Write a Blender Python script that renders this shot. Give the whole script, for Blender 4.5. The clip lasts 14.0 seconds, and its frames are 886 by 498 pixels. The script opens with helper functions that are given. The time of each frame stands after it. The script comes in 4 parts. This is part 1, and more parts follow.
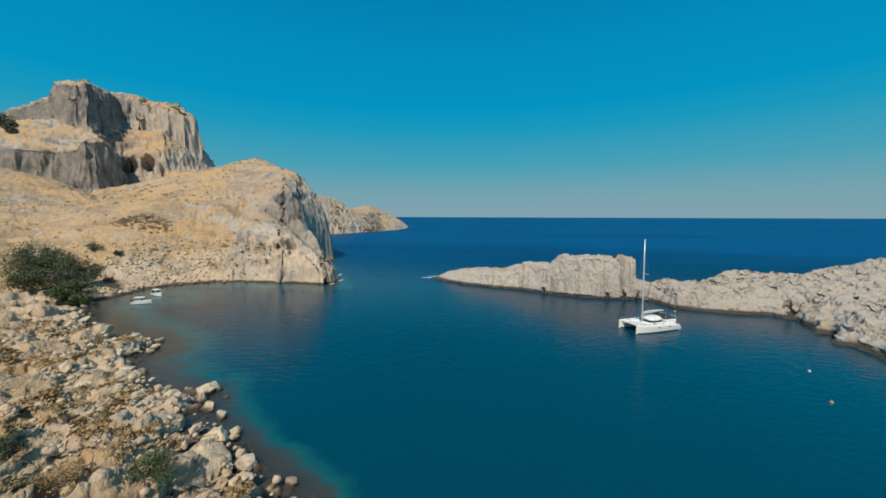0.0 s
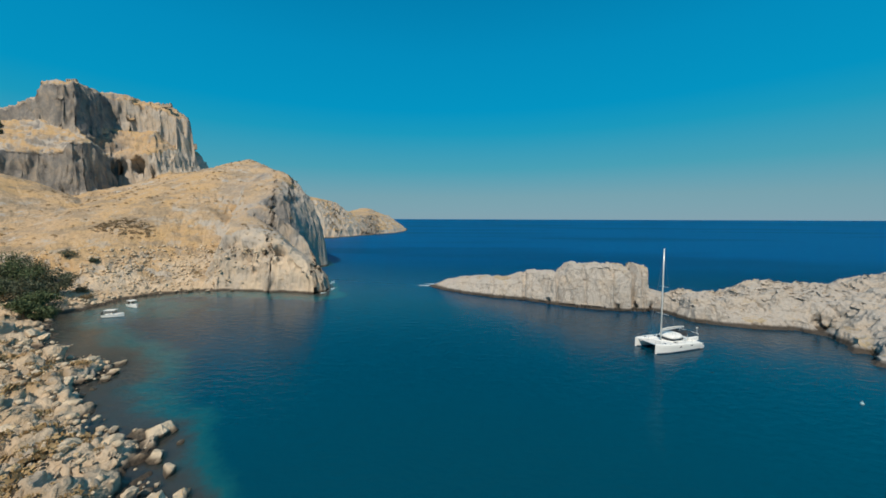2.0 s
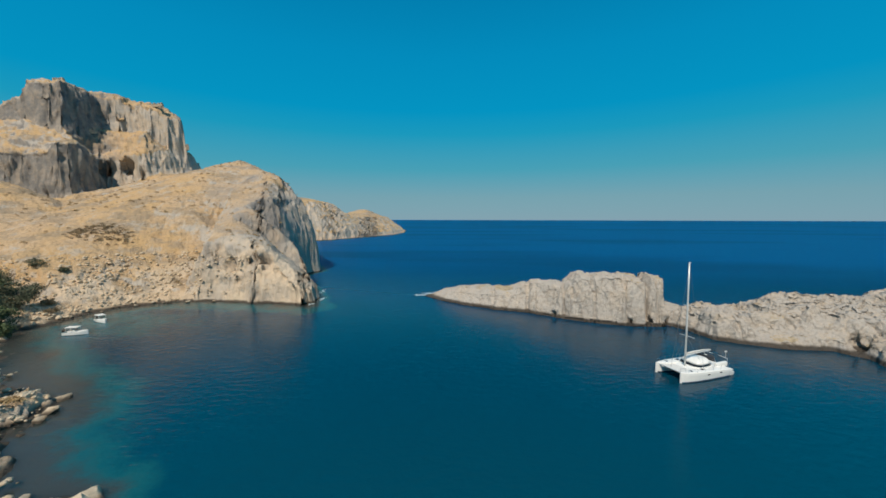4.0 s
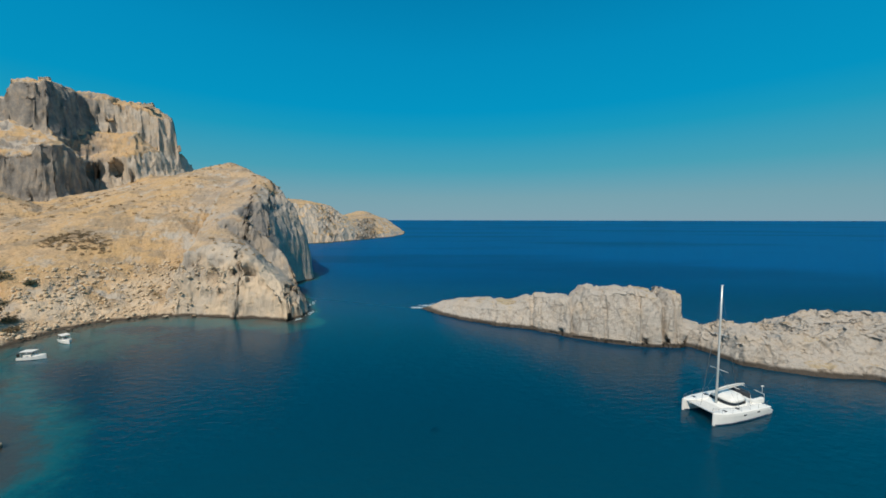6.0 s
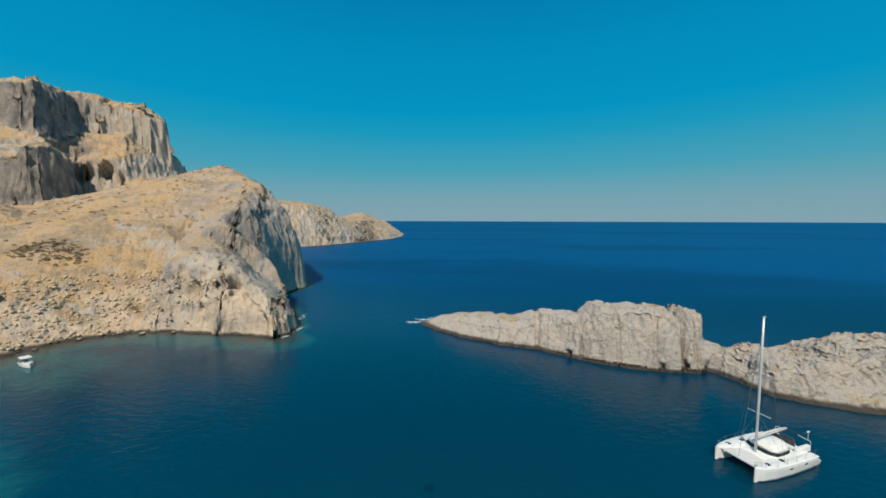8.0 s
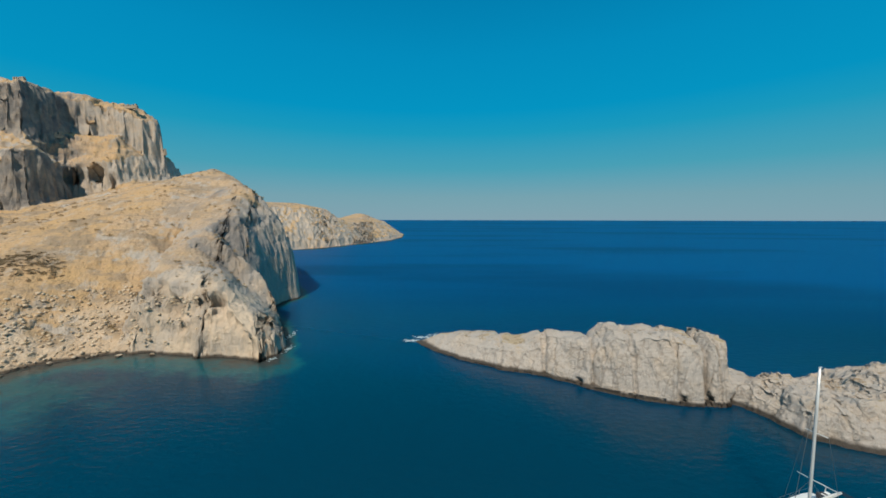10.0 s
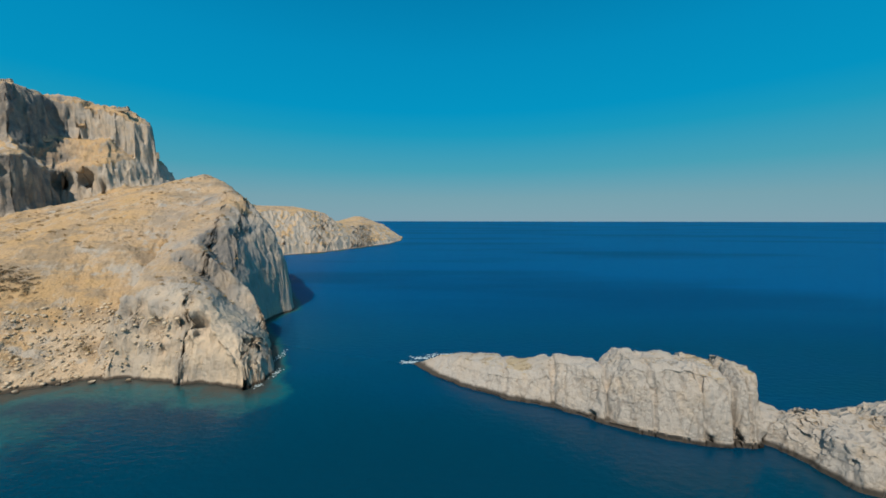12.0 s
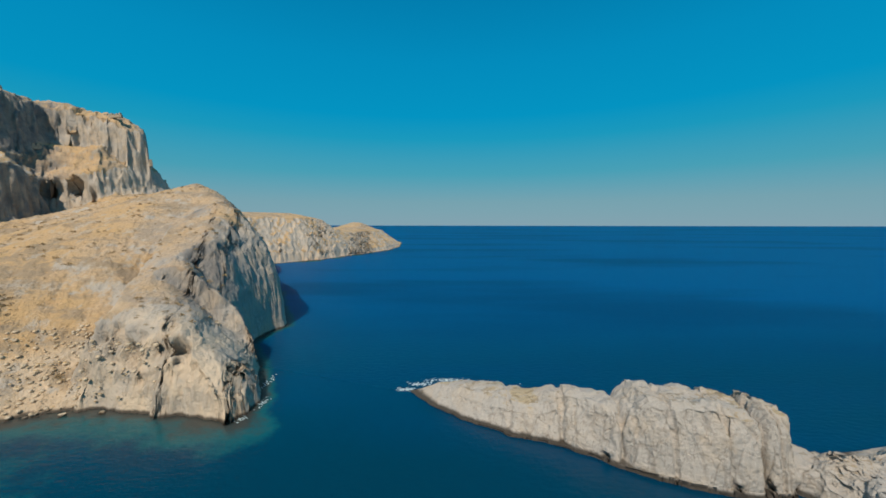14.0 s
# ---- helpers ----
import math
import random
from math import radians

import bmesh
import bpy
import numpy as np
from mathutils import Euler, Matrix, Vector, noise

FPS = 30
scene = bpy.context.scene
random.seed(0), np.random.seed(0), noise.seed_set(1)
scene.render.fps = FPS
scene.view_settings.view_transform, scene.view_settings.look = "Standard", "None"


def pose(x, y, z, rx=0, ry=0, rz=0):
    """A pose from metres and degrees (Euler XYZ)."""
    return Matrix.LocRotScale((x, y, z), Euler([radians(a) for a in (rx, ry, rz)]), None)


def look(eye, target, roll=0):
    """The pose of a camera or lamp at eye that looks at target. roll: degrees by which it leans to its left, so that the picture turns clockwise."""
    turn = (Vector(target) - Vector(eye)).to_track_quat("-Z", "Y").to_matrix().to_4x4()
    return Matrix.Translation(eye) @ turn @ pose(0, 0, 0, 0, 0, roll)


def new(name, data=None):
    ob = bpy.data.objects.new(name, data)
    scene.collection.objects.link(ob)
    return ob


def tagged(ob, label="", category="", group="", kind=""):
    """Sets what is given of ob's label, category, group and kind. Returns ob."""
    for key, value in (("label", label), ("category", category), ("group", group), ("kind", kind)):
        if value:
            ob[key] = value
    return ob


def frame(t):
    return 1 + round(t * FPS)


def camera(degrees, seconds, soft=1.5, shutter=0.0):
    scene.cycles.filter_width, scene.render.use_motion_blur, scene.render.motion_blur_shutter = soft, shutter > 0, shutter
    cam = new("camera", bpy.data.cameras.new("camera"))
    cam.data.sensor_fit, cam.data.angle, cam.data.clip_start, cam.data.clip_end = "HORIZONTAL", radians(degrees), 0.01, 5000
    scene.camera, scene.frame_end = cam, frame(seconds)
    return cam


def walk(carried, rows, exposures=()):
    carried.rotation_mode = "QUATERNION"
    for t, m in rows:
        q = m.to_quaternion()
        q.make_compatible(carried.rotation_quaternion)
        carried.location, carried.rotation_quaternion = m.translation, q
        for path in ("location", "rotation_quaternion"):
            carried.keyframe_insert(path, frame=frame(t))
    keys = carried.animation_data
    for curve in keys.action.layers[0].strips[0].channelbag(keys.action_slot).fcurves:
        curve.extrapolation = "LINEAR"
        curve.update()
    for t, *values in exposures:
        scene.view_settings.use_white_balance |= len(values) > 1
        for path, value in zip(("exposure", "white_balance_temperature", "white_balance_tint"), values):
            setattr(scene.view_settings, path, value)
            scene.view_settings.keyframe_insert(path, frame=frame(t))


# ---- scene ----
cam = camera(100.6, 14.0, soft=1.6)
PATH = [
    (0, (0.735, -2.099, 23.907), (0.69, -0.108, 23.725), 0.2),
    (0.5, (0.74, -0.237, 24.087), (0.696, 1.754, 23.907), 0.2),
    (1, (0.74, 1.617, 24.294), (0.698, 3.608, 24.118), 0.2),
    (1.5, (0.749, 3.592, 24.542), (0.709, 5.585, 24.369), 0.2),
    (2, (0.888, 5.616, 24.783), (0.848, 7.608, 24.612), 0.2),
    (2.5, (1.05, 7.74, 25.065), (1.01, 9.732, 24.895), 0.2),
    (3, (1.22, 9.859, 25.351), (1.181, 11.852, 25.184), 0.2),
    (5.5, (1.863, 20.403, 28.047), (1.825, 22.396, 27.878), 0.1),
    (6, (1.992, 22.4, 28.582), (1.955, 24.392, 28.415), 0.1),
    (6.5, (2.054, 24.336, 29.193), (2.017, 26.328, 29.025), 0.1),
    (7, (2.101, 26.316, 29.816), (2.065, 28.309, 29.65), 0.1),
    (7.5, (2.157, 28.221, 30.423), (2.12, 30.214, 30.256), 0.1),
    (8, (2.215, 29.999, 30.958), (2.18, 31.992, 30.795), 0.2),
    (10.5, (2.466, 39.202, 35.342), (2.429, 41.194, 35.171), 0.1),
    (11, (2.317, 40.991, 36.009), (2.282, 42.983, 35.841), 0.1),
    (11.5, (2.231, 42.716, 36.817), (2.196, 44.709, 36.65), 0.1),
    (12, (2.232, 44.379, 37.682), (2.198, 46.372, 37.517), 0.1),
    (12.5, (2.231, 46.003, 38.546), (2.196, 47.996, 38.382), 0.1),
    (13, (2.265, 47.564, 39.456), (2.231, 49.558, 39.293), 0.1),
    (13.5, (2.236, 49.071, 40.286), (2.204, 51.065, 40.127), 0.1),
    (14, (2.138, 50.483, 40.96), (2.109, 52.478, 40.817), 0.1),
]
walk(cam, [(t, look(eye, target, roll)) for t, eye, target, roll in PATH])

# ---- world, sun and exposure ----
SUN_TO = Vector((-0.15, -0.63, 0.76)).normalized()
sky = bpy.data.worlds.new("sky")
scene.world = sky
sky.use_nodes = True
wn, wl = sky.node_tree.nodes, sky.node_tree.links
wn.clear()
w_out = wn.new("ShaderNodeOutputWorld")
w_bg = wn.new("ShaderNodeBackground")
w_sky = wn.new("ShaderNodeTexSky")
w_sky.sky_type = "NISHITA"
w_sky.sun_disc = False
w_sky.sun_elevation = math.asin(SUN_TO.z)
w_sky.sun_rotation = math.atan2(SUN_TO.x, SUN_TO.y)
w_sky.air_density, w_sky.dust_density, w_sky.ozone_density = 1.0, 0.6, 2.0
w_geo = wn.new("ShaderNodeTexCoord")
w_sep = wn.new("ShaderNodeSeparateXYZ")
w_ramp = wn.new("ShaderNodeValToRGB")
w_mul = wn.new("ShaderNodeMix")
w_mul.data_type = "RGBA"
w_mul.inputs[0].default_value = 0.94
wl.new(w_geo.outputs["Generated"], w_sep.inputs[0])
wl.new(w_sep.outputs["Z"], w_ramp.inputs[0])
SKY_TINT = ((0.0, (0.235, 0.36, 0.43)), (0.055, (0.19, 0.35, 0.415)), (0.127, (0.068, 0.342, 0.45)), (0.215, (0.01, 0.318, 0.503)),
            (0.27, (0.0, 0.295, 0.535)), (0.386, (0.0, 0.262, 0.507)), (0.5, (0.0, 0.212, 0.434)), (0.66, (0.05, 0.24, 0.42)), (1.0, (0.16, 0.28, 0.41)))
ramp = w_ramp.color_ramp
ramp.elements[0].position, ramp.elements[1].position = 0.0, 1.0
for place, _ in SKY_TINT[1:-1]:
    ramp.elements.new(place)
for element, (place, colour) in zip(ramp.elements, SKY_TINT):
    element.position, element.color = place, (*colour, 1)
w_dim = wn.new("ShaderNodeVectorMath")
w_dim.operation = "MULTIPLY"
w_dim.inputs[1].default_value = (0.01, 0.08, 0.10)
wl.new(w_sky.outputs[0], w_dim.inputs[0])
wl.new(w_dim.outputs[0], w_mul.inputs[6])
wl.new(w_ramp.outputs[0], w_mul.inputs[7])
wl.new(w_mul.outputs[2], w_bg.inputs[0])
w_bg.inputs[1].default_value = 1.0
wl.new(w_bg.outputs[0], w_out.inputs[0])

lamp = bpy.data.lights.new("sun", "SUN")
lamp.energy, lamp.angle, lamp.color = 4.15, radians(0.6), (1.0, 0.88, 0.715)
sun = new("sun", lamp)
sun.matrix_world = look(SUN_TO * 500, (0, 0, 0))
scene.view_settings.exposure = 0.0


# ---- materials ----
def shader(name, rough=0.8, metal=0.0, colour=(0.5, 0.5, 0.5)):
    m = bpy.data.materials.new(name)
    m.use_nodes = True
    b = m.node_tree.nodes["Principled BSDF"]
    b.inputs["Roughness"].default_value, b.inputs["Metallic"].default_value = rough, metal
    b.inputs["Base Color"].default_value = (*colour, 1)
    return m, m.node_tree, b


def node(tree, kind, **values):
    n = tree.nodes.new(kind)
    for key, value in values.items():
        n.inputs[key.replace("_", " ")].default_value = value
    return n


def noise_of(tree, scale, detail=6.0, rough=0.6, where=None, stretch=None):
    """A noise in object coordinates, in cycles per metre."""
    if where is None:
        where = tree.nodes.new("ShaderNodeTexCoord").outputs["Object"]
    if stretch:
        mp = tree.nodes.new("ShaderNodeMapping")
        mp.inputs["Scale"].default_value = stretch
        tree.links.new(where, mp.inputs[0])
        where = mp.outputs[0]
    n = node(tree, "ShaderNodeTexNoise", Scale=scale, Detail=detail, Roughness=rough)
    tree.links.new(where, n.inputs["Vector"])
    return n.outputs["Fac"]


def span(tree, value, low, high, a=0.0, b=1.0):
    n = tree.nodes.new("ShaderNodeMapRange")
    n.interpolation_type = "SMOOTHSTEP"
    for k, v in zip((1, 2, 3, 4), (low, high, a, b)):
        n.inputs[k].default_value = v
    tree.links.new(value, n.inputs[0])
    return n.outputs[0]


def mix(tree, fac, a, b, kind="MIX"):
    n = tree.nodes.new("ShaderNodeMix")
    n.data_type, n.blend_type = "RGBA", kind
    for slot, value in ((0, fac), (6, a), (7, b)):
        if isinstance(value, (tuple, float, int)):
            n.inputs[slot].default_value = (*value, 1) if isinstance(value, tuple) else value
        else:
            tree.links.new(value, n.inputs[slot])
    return n.outputs[2]


def calc(tree, op, a, b=0.5):
    n = tree.nodes.new("ShaderNodeMath")
    n.operation = op
    for slot, value in ((0, a), (1, b)):
        if isinstance(value, (float, int)):
            n.inputs[slot].default_value = value
        else:
            tree.links.new(value, n.inputs[slot])
    return n.outputs[0]


def bump(tree, bsdf, height, strength, distance):
    n = node(tree, "ShaderNodeBump", Strength=strength, Distance=distance)
    tree.links.new(height, n.inputs["Height"])
    tree.links.new(n.outputs[0], bsdf.inputs["Normal"])


def rock_material(name, grey, warm, soil, grit, soil_amount, wet="ground", tidemark=0.45):
    """Limestone with warm stains, dry soil and straw on the gentler ground, scrub specks, shade painted into the
    clefts, and a dark tide mark.
    """
    m, tree, b = shader(name, 0.9)
    geo = tree.nodes.new("ShaderNodeNewGeometry")
    nsep, psep = tree.nodes.new("ShaderNodeSeparateXYZ"), tree.nodes.new("ShaderNodeSeparateXYZ")
    tree.links.new(geo.outputs["True Normal"], nsep.inputs[0])
    tree.links.new(geo.outputs["Position"], psep.inputs[0])
    big = noise_of(tree, 0.035 * grit, 4)
    mid = noise_of(tree, 0.16 * grit, 6, 0.65)
    fine = noise_of(tree, 0.9 * grit, 8, 0.7)
    streak = noise_of(tree, 0.35 * grit, 5, 0.6, stretch=(1, 1, 0.16))
    stone = mix(tree, span(tree, mid, 0.42, 0.62), grey, warm)
    stone = mix(tree, span(tree, streak, 0.55, 0.75, 0, 0.55), stone, tuple(0.55 * v for v in grey))
    stone = mix(tree, span(tree, fine, 0.3, 0.7, 0.0, 0.45), stone, tuple(1.3 * v for v in grey))
    dirt = mix(tree, span(tree, fine, 0.35, 0.65), soil, tuple(0.74 * v for v in soil))
    dirt = mix(tree, span(tree, big, 0.4, 0.6), dirt, tuple(u * v for u, v in zip(soil, (0.92, 0.86, 0.70))))
    lie = tree.nodes.new("ShaderNodeAttribute")
    lie.attribute_name = "lie" if wet == "ground" else "none"
    level = lie.outputs["Fac"] if wet == "ground" else nsep.outputs["Z"]
    heath = noise_of(tree, 0.07 * grit, 7, 0.72, stretch=(0.6, 1.0, 2.2))
    dirt = mix(tree, span(tree, heath, 0.48, 0.58, 0, 0.85), dirt, (0.32, 0.24, 0.16))
    scree = noise_of(tree, 0.22 * grit, 7, 0.75, stretch=(1.0, 0.7, 0.7))
    dirt = mix(tree, span(tree, scree, 0.53, 0.62, 0, 0.6), dirt, tuple(1.08 * v for v in grey))
    flat = calc(tree, "ADD", level, calc(tree, "MULTIPLY", calc(tree, "SUBTRACT", mid, 0.5), 1.0))
    flat = calc(tree, "ADD", flat, calc(tree, "MULTIPLY", calc(tree, "SUBTRACT", big, 0.5), 0.9))
    colour = mix(tree, span(tree, flat, 0.98 - soil_amount, 1.12 - soil_amount), stone, dirt)
    scrub = noise_of(tree, 0.5 * grit, 3, 0.5)
    colour = mix(tree, span(tree, calc(tree, "MULTIPLY", scrub, nsep.outputs["Z"]), 0.54, 0.62, 0, 0.5), colour, (0.17, 0.125, 0.055))
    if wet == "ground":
        # shade of the narrow cracks, painted into the stone colour
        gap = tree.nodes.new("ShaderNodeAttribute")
        gap.attribute_name = "cleft_shade"
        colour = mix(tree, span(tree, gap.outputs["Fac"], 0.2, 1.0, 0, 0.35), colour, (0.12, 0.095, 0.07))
        age = tree.nodes.new("ShaderNodeAttribute")
        age.attribute_name = "patina"
        colour = mix(tree, calc(tree, "MULTIPLY", age.outputs["Fac"], span(tree, mid, 0.3, 0.65, 0.95, 0.5)), colour, mix(tree, span(tree, age.outputs["Fac"], 0.55, 0.95), (0.36, 0.325, 0.295), (0.155, 0.148, 0.145)))
        bleach = tree.nodes.new("ShaderNodeAttribute")
        bleach.attribute_name = "pale"
        colour = mix(tree, calc(tree, "MULTIPLY", bleach.outputs["Fac"], span(tree, mid, 0.35, 0.6, 0.35, 0.85)), colour, (0.68, 0.54, 0.395))
        beach = tree.nodes.new("ShaderNodeAttribute")
        beach.attribute_name = "sand"
        colour = mix(tree, calc(tree, "MULTIPLY", beach.outputs["Fac"], 0.85), colour, mix(tree, span(tree, fine, 0.35, 0.65), (0.60, 0.455, 0.31), (0.50, 0.37, 0.245)))
    if wet:
        tide = calc(tree, "ADD", psep.outputs["Z"], calc(tree, "MULTIPLY", mid, -0.8))
        colour = mix(tree, span(tree, tide, tidemark - 0.65, tidemark, 0.92, 0.0), colour, (0.035, 0.027, 0.02))
    tree.links.new(colour, b.inputs["Base Color"])
    relief = calc(tree, "ADD", calc(tree, "MULTIPLY", mid, 1.6), fine)
    bump(tree, b, relief, 0.9, 0.9 / grit)
    return m


M_HEAD = rock_material("pale_limestone", (0.425, 0.372, 0.315), (0.535, 0.415, 0.295), (0.575, 0.40, 0.24), 1.0, 0.35)
M_ISLET = rock_material("grey_limestone", (0.415, 0.375, 0.335), (0.46, 0.385, 0.31), (0.48, 0.405, 0.325), 1.3, 0.0, tidemark=0.75)


def sea_material():
    """Open water: deep blue, teal in the bay, brown and green over the shallows, with short wind waves."""
    m, tree, b = shader("sea_water", 0.12)
    at = tree.nodes.new("ShaderNodeAttribute")
    at.attribute_name = "shoal"
    geo = tree.nodes.new("ShaderNodeNewGeometry")
    sep = tree.nodes.new("ShaderNodeSeparateXYZ")
    tree.links.new(geo.outputs["Position"], sep.inputs[0])
    wide = noise_of(tree, 0.11, 7, 0.72)
    patch = noise_of(tree, 0.004, 4, stretch=(0.4, 1.6, 1))
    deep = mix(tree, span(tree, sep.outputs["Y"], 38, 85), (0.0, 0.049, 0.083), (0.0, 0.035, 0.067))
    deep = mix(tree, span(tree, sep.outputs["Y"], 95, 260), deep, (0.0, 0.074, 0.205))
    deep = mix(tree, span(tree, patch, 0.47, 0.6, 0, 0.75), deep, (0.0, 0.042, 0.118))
    shoal = calc(tree, "ADD", at.outputs["Fac"], calc(tree, "MULTIPLY", calc(tree, "SUBTRACT", wide, 0.5), 1.0))
    colour = mix(tree, span(tree, shoal, 0.2, 0.6), deep, (0.006, 0.088, 0.105))
    colour = mix(tree, span(tree, shoal, 0.5, 0.85), colour, (0.043, 0.051, 0.048))
    b.subsurface_method = "BURLEY"
    b.inputs["Subsurface Weight"].default_value, b.inputs["Subsurface Scale"].default_value = 0.85, 5.0
    b.inputs["Subsurface Radius"].default_value = (0.5, 1.0, 1.0)
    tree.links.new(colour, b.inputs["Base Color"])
    b.inputs["IOR"].default_value = 1.33
    wave = noise_of(tree, 0.55, 4, 0.55, stretch=(1, 1.6, 1))
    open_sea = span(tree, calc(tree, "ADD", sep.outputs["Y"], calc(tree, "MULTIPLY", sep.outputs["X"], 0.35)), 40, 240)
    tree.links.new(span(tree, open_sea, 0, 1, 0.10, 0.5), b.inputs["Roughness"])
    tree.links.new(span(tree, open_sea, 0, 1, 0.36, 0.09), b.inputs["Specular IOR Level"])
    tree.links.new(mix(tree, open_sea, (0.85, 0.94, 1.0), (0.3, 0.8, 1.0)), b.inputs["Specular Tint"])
    bump(tree, b, wave, 0.42, 0.25)
    return m


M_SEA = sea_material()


# ---- ground forms ----
def bits_of(i, j, k, seed):
    h = (i * 374761393 + j * 668265263 + k * 2147483647 + seed * 1274126177).astype(np.int64) & 0xFFFFFFFF
    h = ((h ^ (h >> 13)) * 1274126177) & 0xFFFFFFFF
    h = ((h ^ (h >> 16)) * 2246822519) & 0xFFFFFFFF
    return h ^ (h >> 15)


def hashed(i, j, k, seed):
    return (bits_of(i, j, k, seed) & 0xFFFFFF) / float(0xFFFFFF)


def soft_noise(x, y, z=None, seed=0):
    """Smooth noise from 0 to 1, one cell a unit, in two or three axes."""
    axes = [x, y] if z is None else [x, y, z]
    cell = [np.floor(a).astype(np.int64) for a in axes]
    part = [a - c for a, c in zip(axes, cell)]
    part = [p * p * p * (p * (p * 6 - 15) + 10) for p in part]
    total = 0.0
    for bits in range(2 ** len(axes)):
        weight, corner = 1.0, []
        for n in range(len(axes)):
            up = bits >> n & 1
            weight = weight * (part[n] if up else 1 - part[n])
            corner.append(cell[n] + up)
        if z is None:
            corner.append(np.zeros_like(corner[0]))
        total = total + weight * hashed(*corner, seed)
    return total


def layers(x, y, z=None, octaves=4, gain=0.5, seed=0, ridged=False):
    total, size, norm = 0.0, 1.0, 0.0
    for n in range(octaves):
        f = 2.03 ** n
        v = soft_noise(x * f, y * f, None if z is None else z * f, seed + 7 * n)
        total = total + size * ((1 - np.abs(2 * v - 1)) if ridged else v)
        norm += size
        size *= gain
    return total / norm


def blocks(x, y, z, seed=0):
    """Cracked blocks, one random point a cell: metres to the nearest and the second nearest point, and a number from 0 to 1 for each block."""
    cx, cy, cz = (np.floor(a).astype(np.int64) for a in (x, y, z))
    fx, fy, fz = ((a - c).astype(np.float32) for a, c in ((x, cx), (y, cy), (z, cz)))
    first, second = np.full(x.shape, 9.0, np.float32), np.full(x.shape, 9.0, np.float32)
    lot = np.zeros(x.shape, np.float32)
    unit = np.float32(1 / 1023)
    for a in (-1, 0, 1):
        for b in (-1, 0, 1):
            for c in (-1, 0, 1):
                h = bits_of(cx + a, cy + b, cz + c, seed).astype(np.uint32)
                d = (a + (h & 1023) * unit - fx) ** 2 + (b + (h >> 10 & 1023) * unit - fy) ** 2 + (c + (h >> 20 & 1023) * unit - fz) ** 2
                near = d < first
                second = np.minimum(second, np.where(near, first, d))
                first = np.where(near, d, first)
                lot = np.where(near, ((h ^ (h >> 7)) & 255) / np.float32(255), lot)
    return np.sqrt(first), np.sqrt(second), lot


def ease(v, low, high):
    p = np.clip((v - low) / (high - low), 0, 1)
    return p * p * (3 - 2 * p)


def inside(outline, x, y):
    """Metres to the outline of a plan shape, positive inside it."""
    pts = np.array(outline, float)
    best, within = np.full(x.shape, 1e12), np.zeros(x.shape, bool)
    for (ax, ay), (bx, by) in zip(pts, np.roll(pts, -1, 0)):
        ex, ey = bx - ax, by - ay
        s = np.clip(((x - ax) * ex + (y - ay) * ey) / (ex * ex + ey * ey), 0, 1)
        best = np.minimum(best, (x - ax - s * ex) ** 2 + (y - ay - s * ey) ** 2)
        if ay != by:
            cross = ((ay > y) != (by > y)) & (x < ex * (y - ay) / ey + ax)
            within ^= cross
    return np.where(within, 1, -1) * np.sqrt(best)


def hill(x, y, cx, cy, along, across, turn, height, power=2.0):
    """A rounded hill with its long axis turned by so many degrees from the x axis."""
    c, s = math.cos(radians(turn)), math.sin(radians(turn))
    u, v = ((x - cx) * c + (y - cy) * s) / along, (-(x - cx) * s + (y - cy) * c) / across
    return height * np.exp(-np.power(u * u + v * v, power / 2))


COAST = [(-2, -80), (-3, -10), (-6, 14), (-10.5, 26.5), (-14.6, 29.3), (-20, 33), (-24, 36.3), (-29, 40), (-33, 44), (-38.5, 45.5),
         (-46, 50), (-51, 54), (-50.5, 58.6), (-54, 63.5), (-66, 69), (-75, 76.5), (-88, 84), (-100, 96.5), (-97, 104), (-96, 113),
         (-92, 120), (-84, 126), (-70, 127), (-56, 126), (-41, 123), (-41.5, 128), (-42, 134), (-46, 141), (-50, 149), (-55, 156), (-60, 163),
         (-64, 169), (-65.5, 176), (-64.5, 185), (-62, 193), (-66, 202), (-82, 230), (-97, 262), (-120, 294), (-140, 335), (-156, 372), (-172, 405), (-137, 450), (-120, 500), (-108, 530), (-86, 600), (-82, 680),
         (-93, 790), (-120, 860), (-250, 900), (-900, 900), (-900, -80)]
LOWER_CLIFF = [(-420, 205), (-330, 218), (-290, 228), (-262, 235), (-240, 240), (-235, 245), (-236, 257), (-247, 277), (-238, 281), (-223, 282), (-215, 298), (-209, 330),
               (-214, 350), (-230, 420), (-420, 420)]
UPPER_CRAG = [(-366, 300), (-346, 278), (-322, 275), (-300, 270), (-290, 266), (-275, 263), (-263, 267), (-263, 285), (-266, 299), (-254, 304), (-236, 309), (-226, 313),
              (-218, 325), (-226, 335), (-248, 345), (-285, 364), (-366, 372)]
# the ridge from the headland back to the citadel: plan, height and the fall on its landward side
SPINE = [(-74, 152, 22, 0.52), (-76, 173, 36, 0.52), (-86, 201, 49, 0.52), (-109, 233, 59, 0.46), (-122, 240, 61.5, 0.42), (-142, 263, 61, 0.36), (-172, 302, 65, 0.30), (-204, 332, 76, 0.5)]


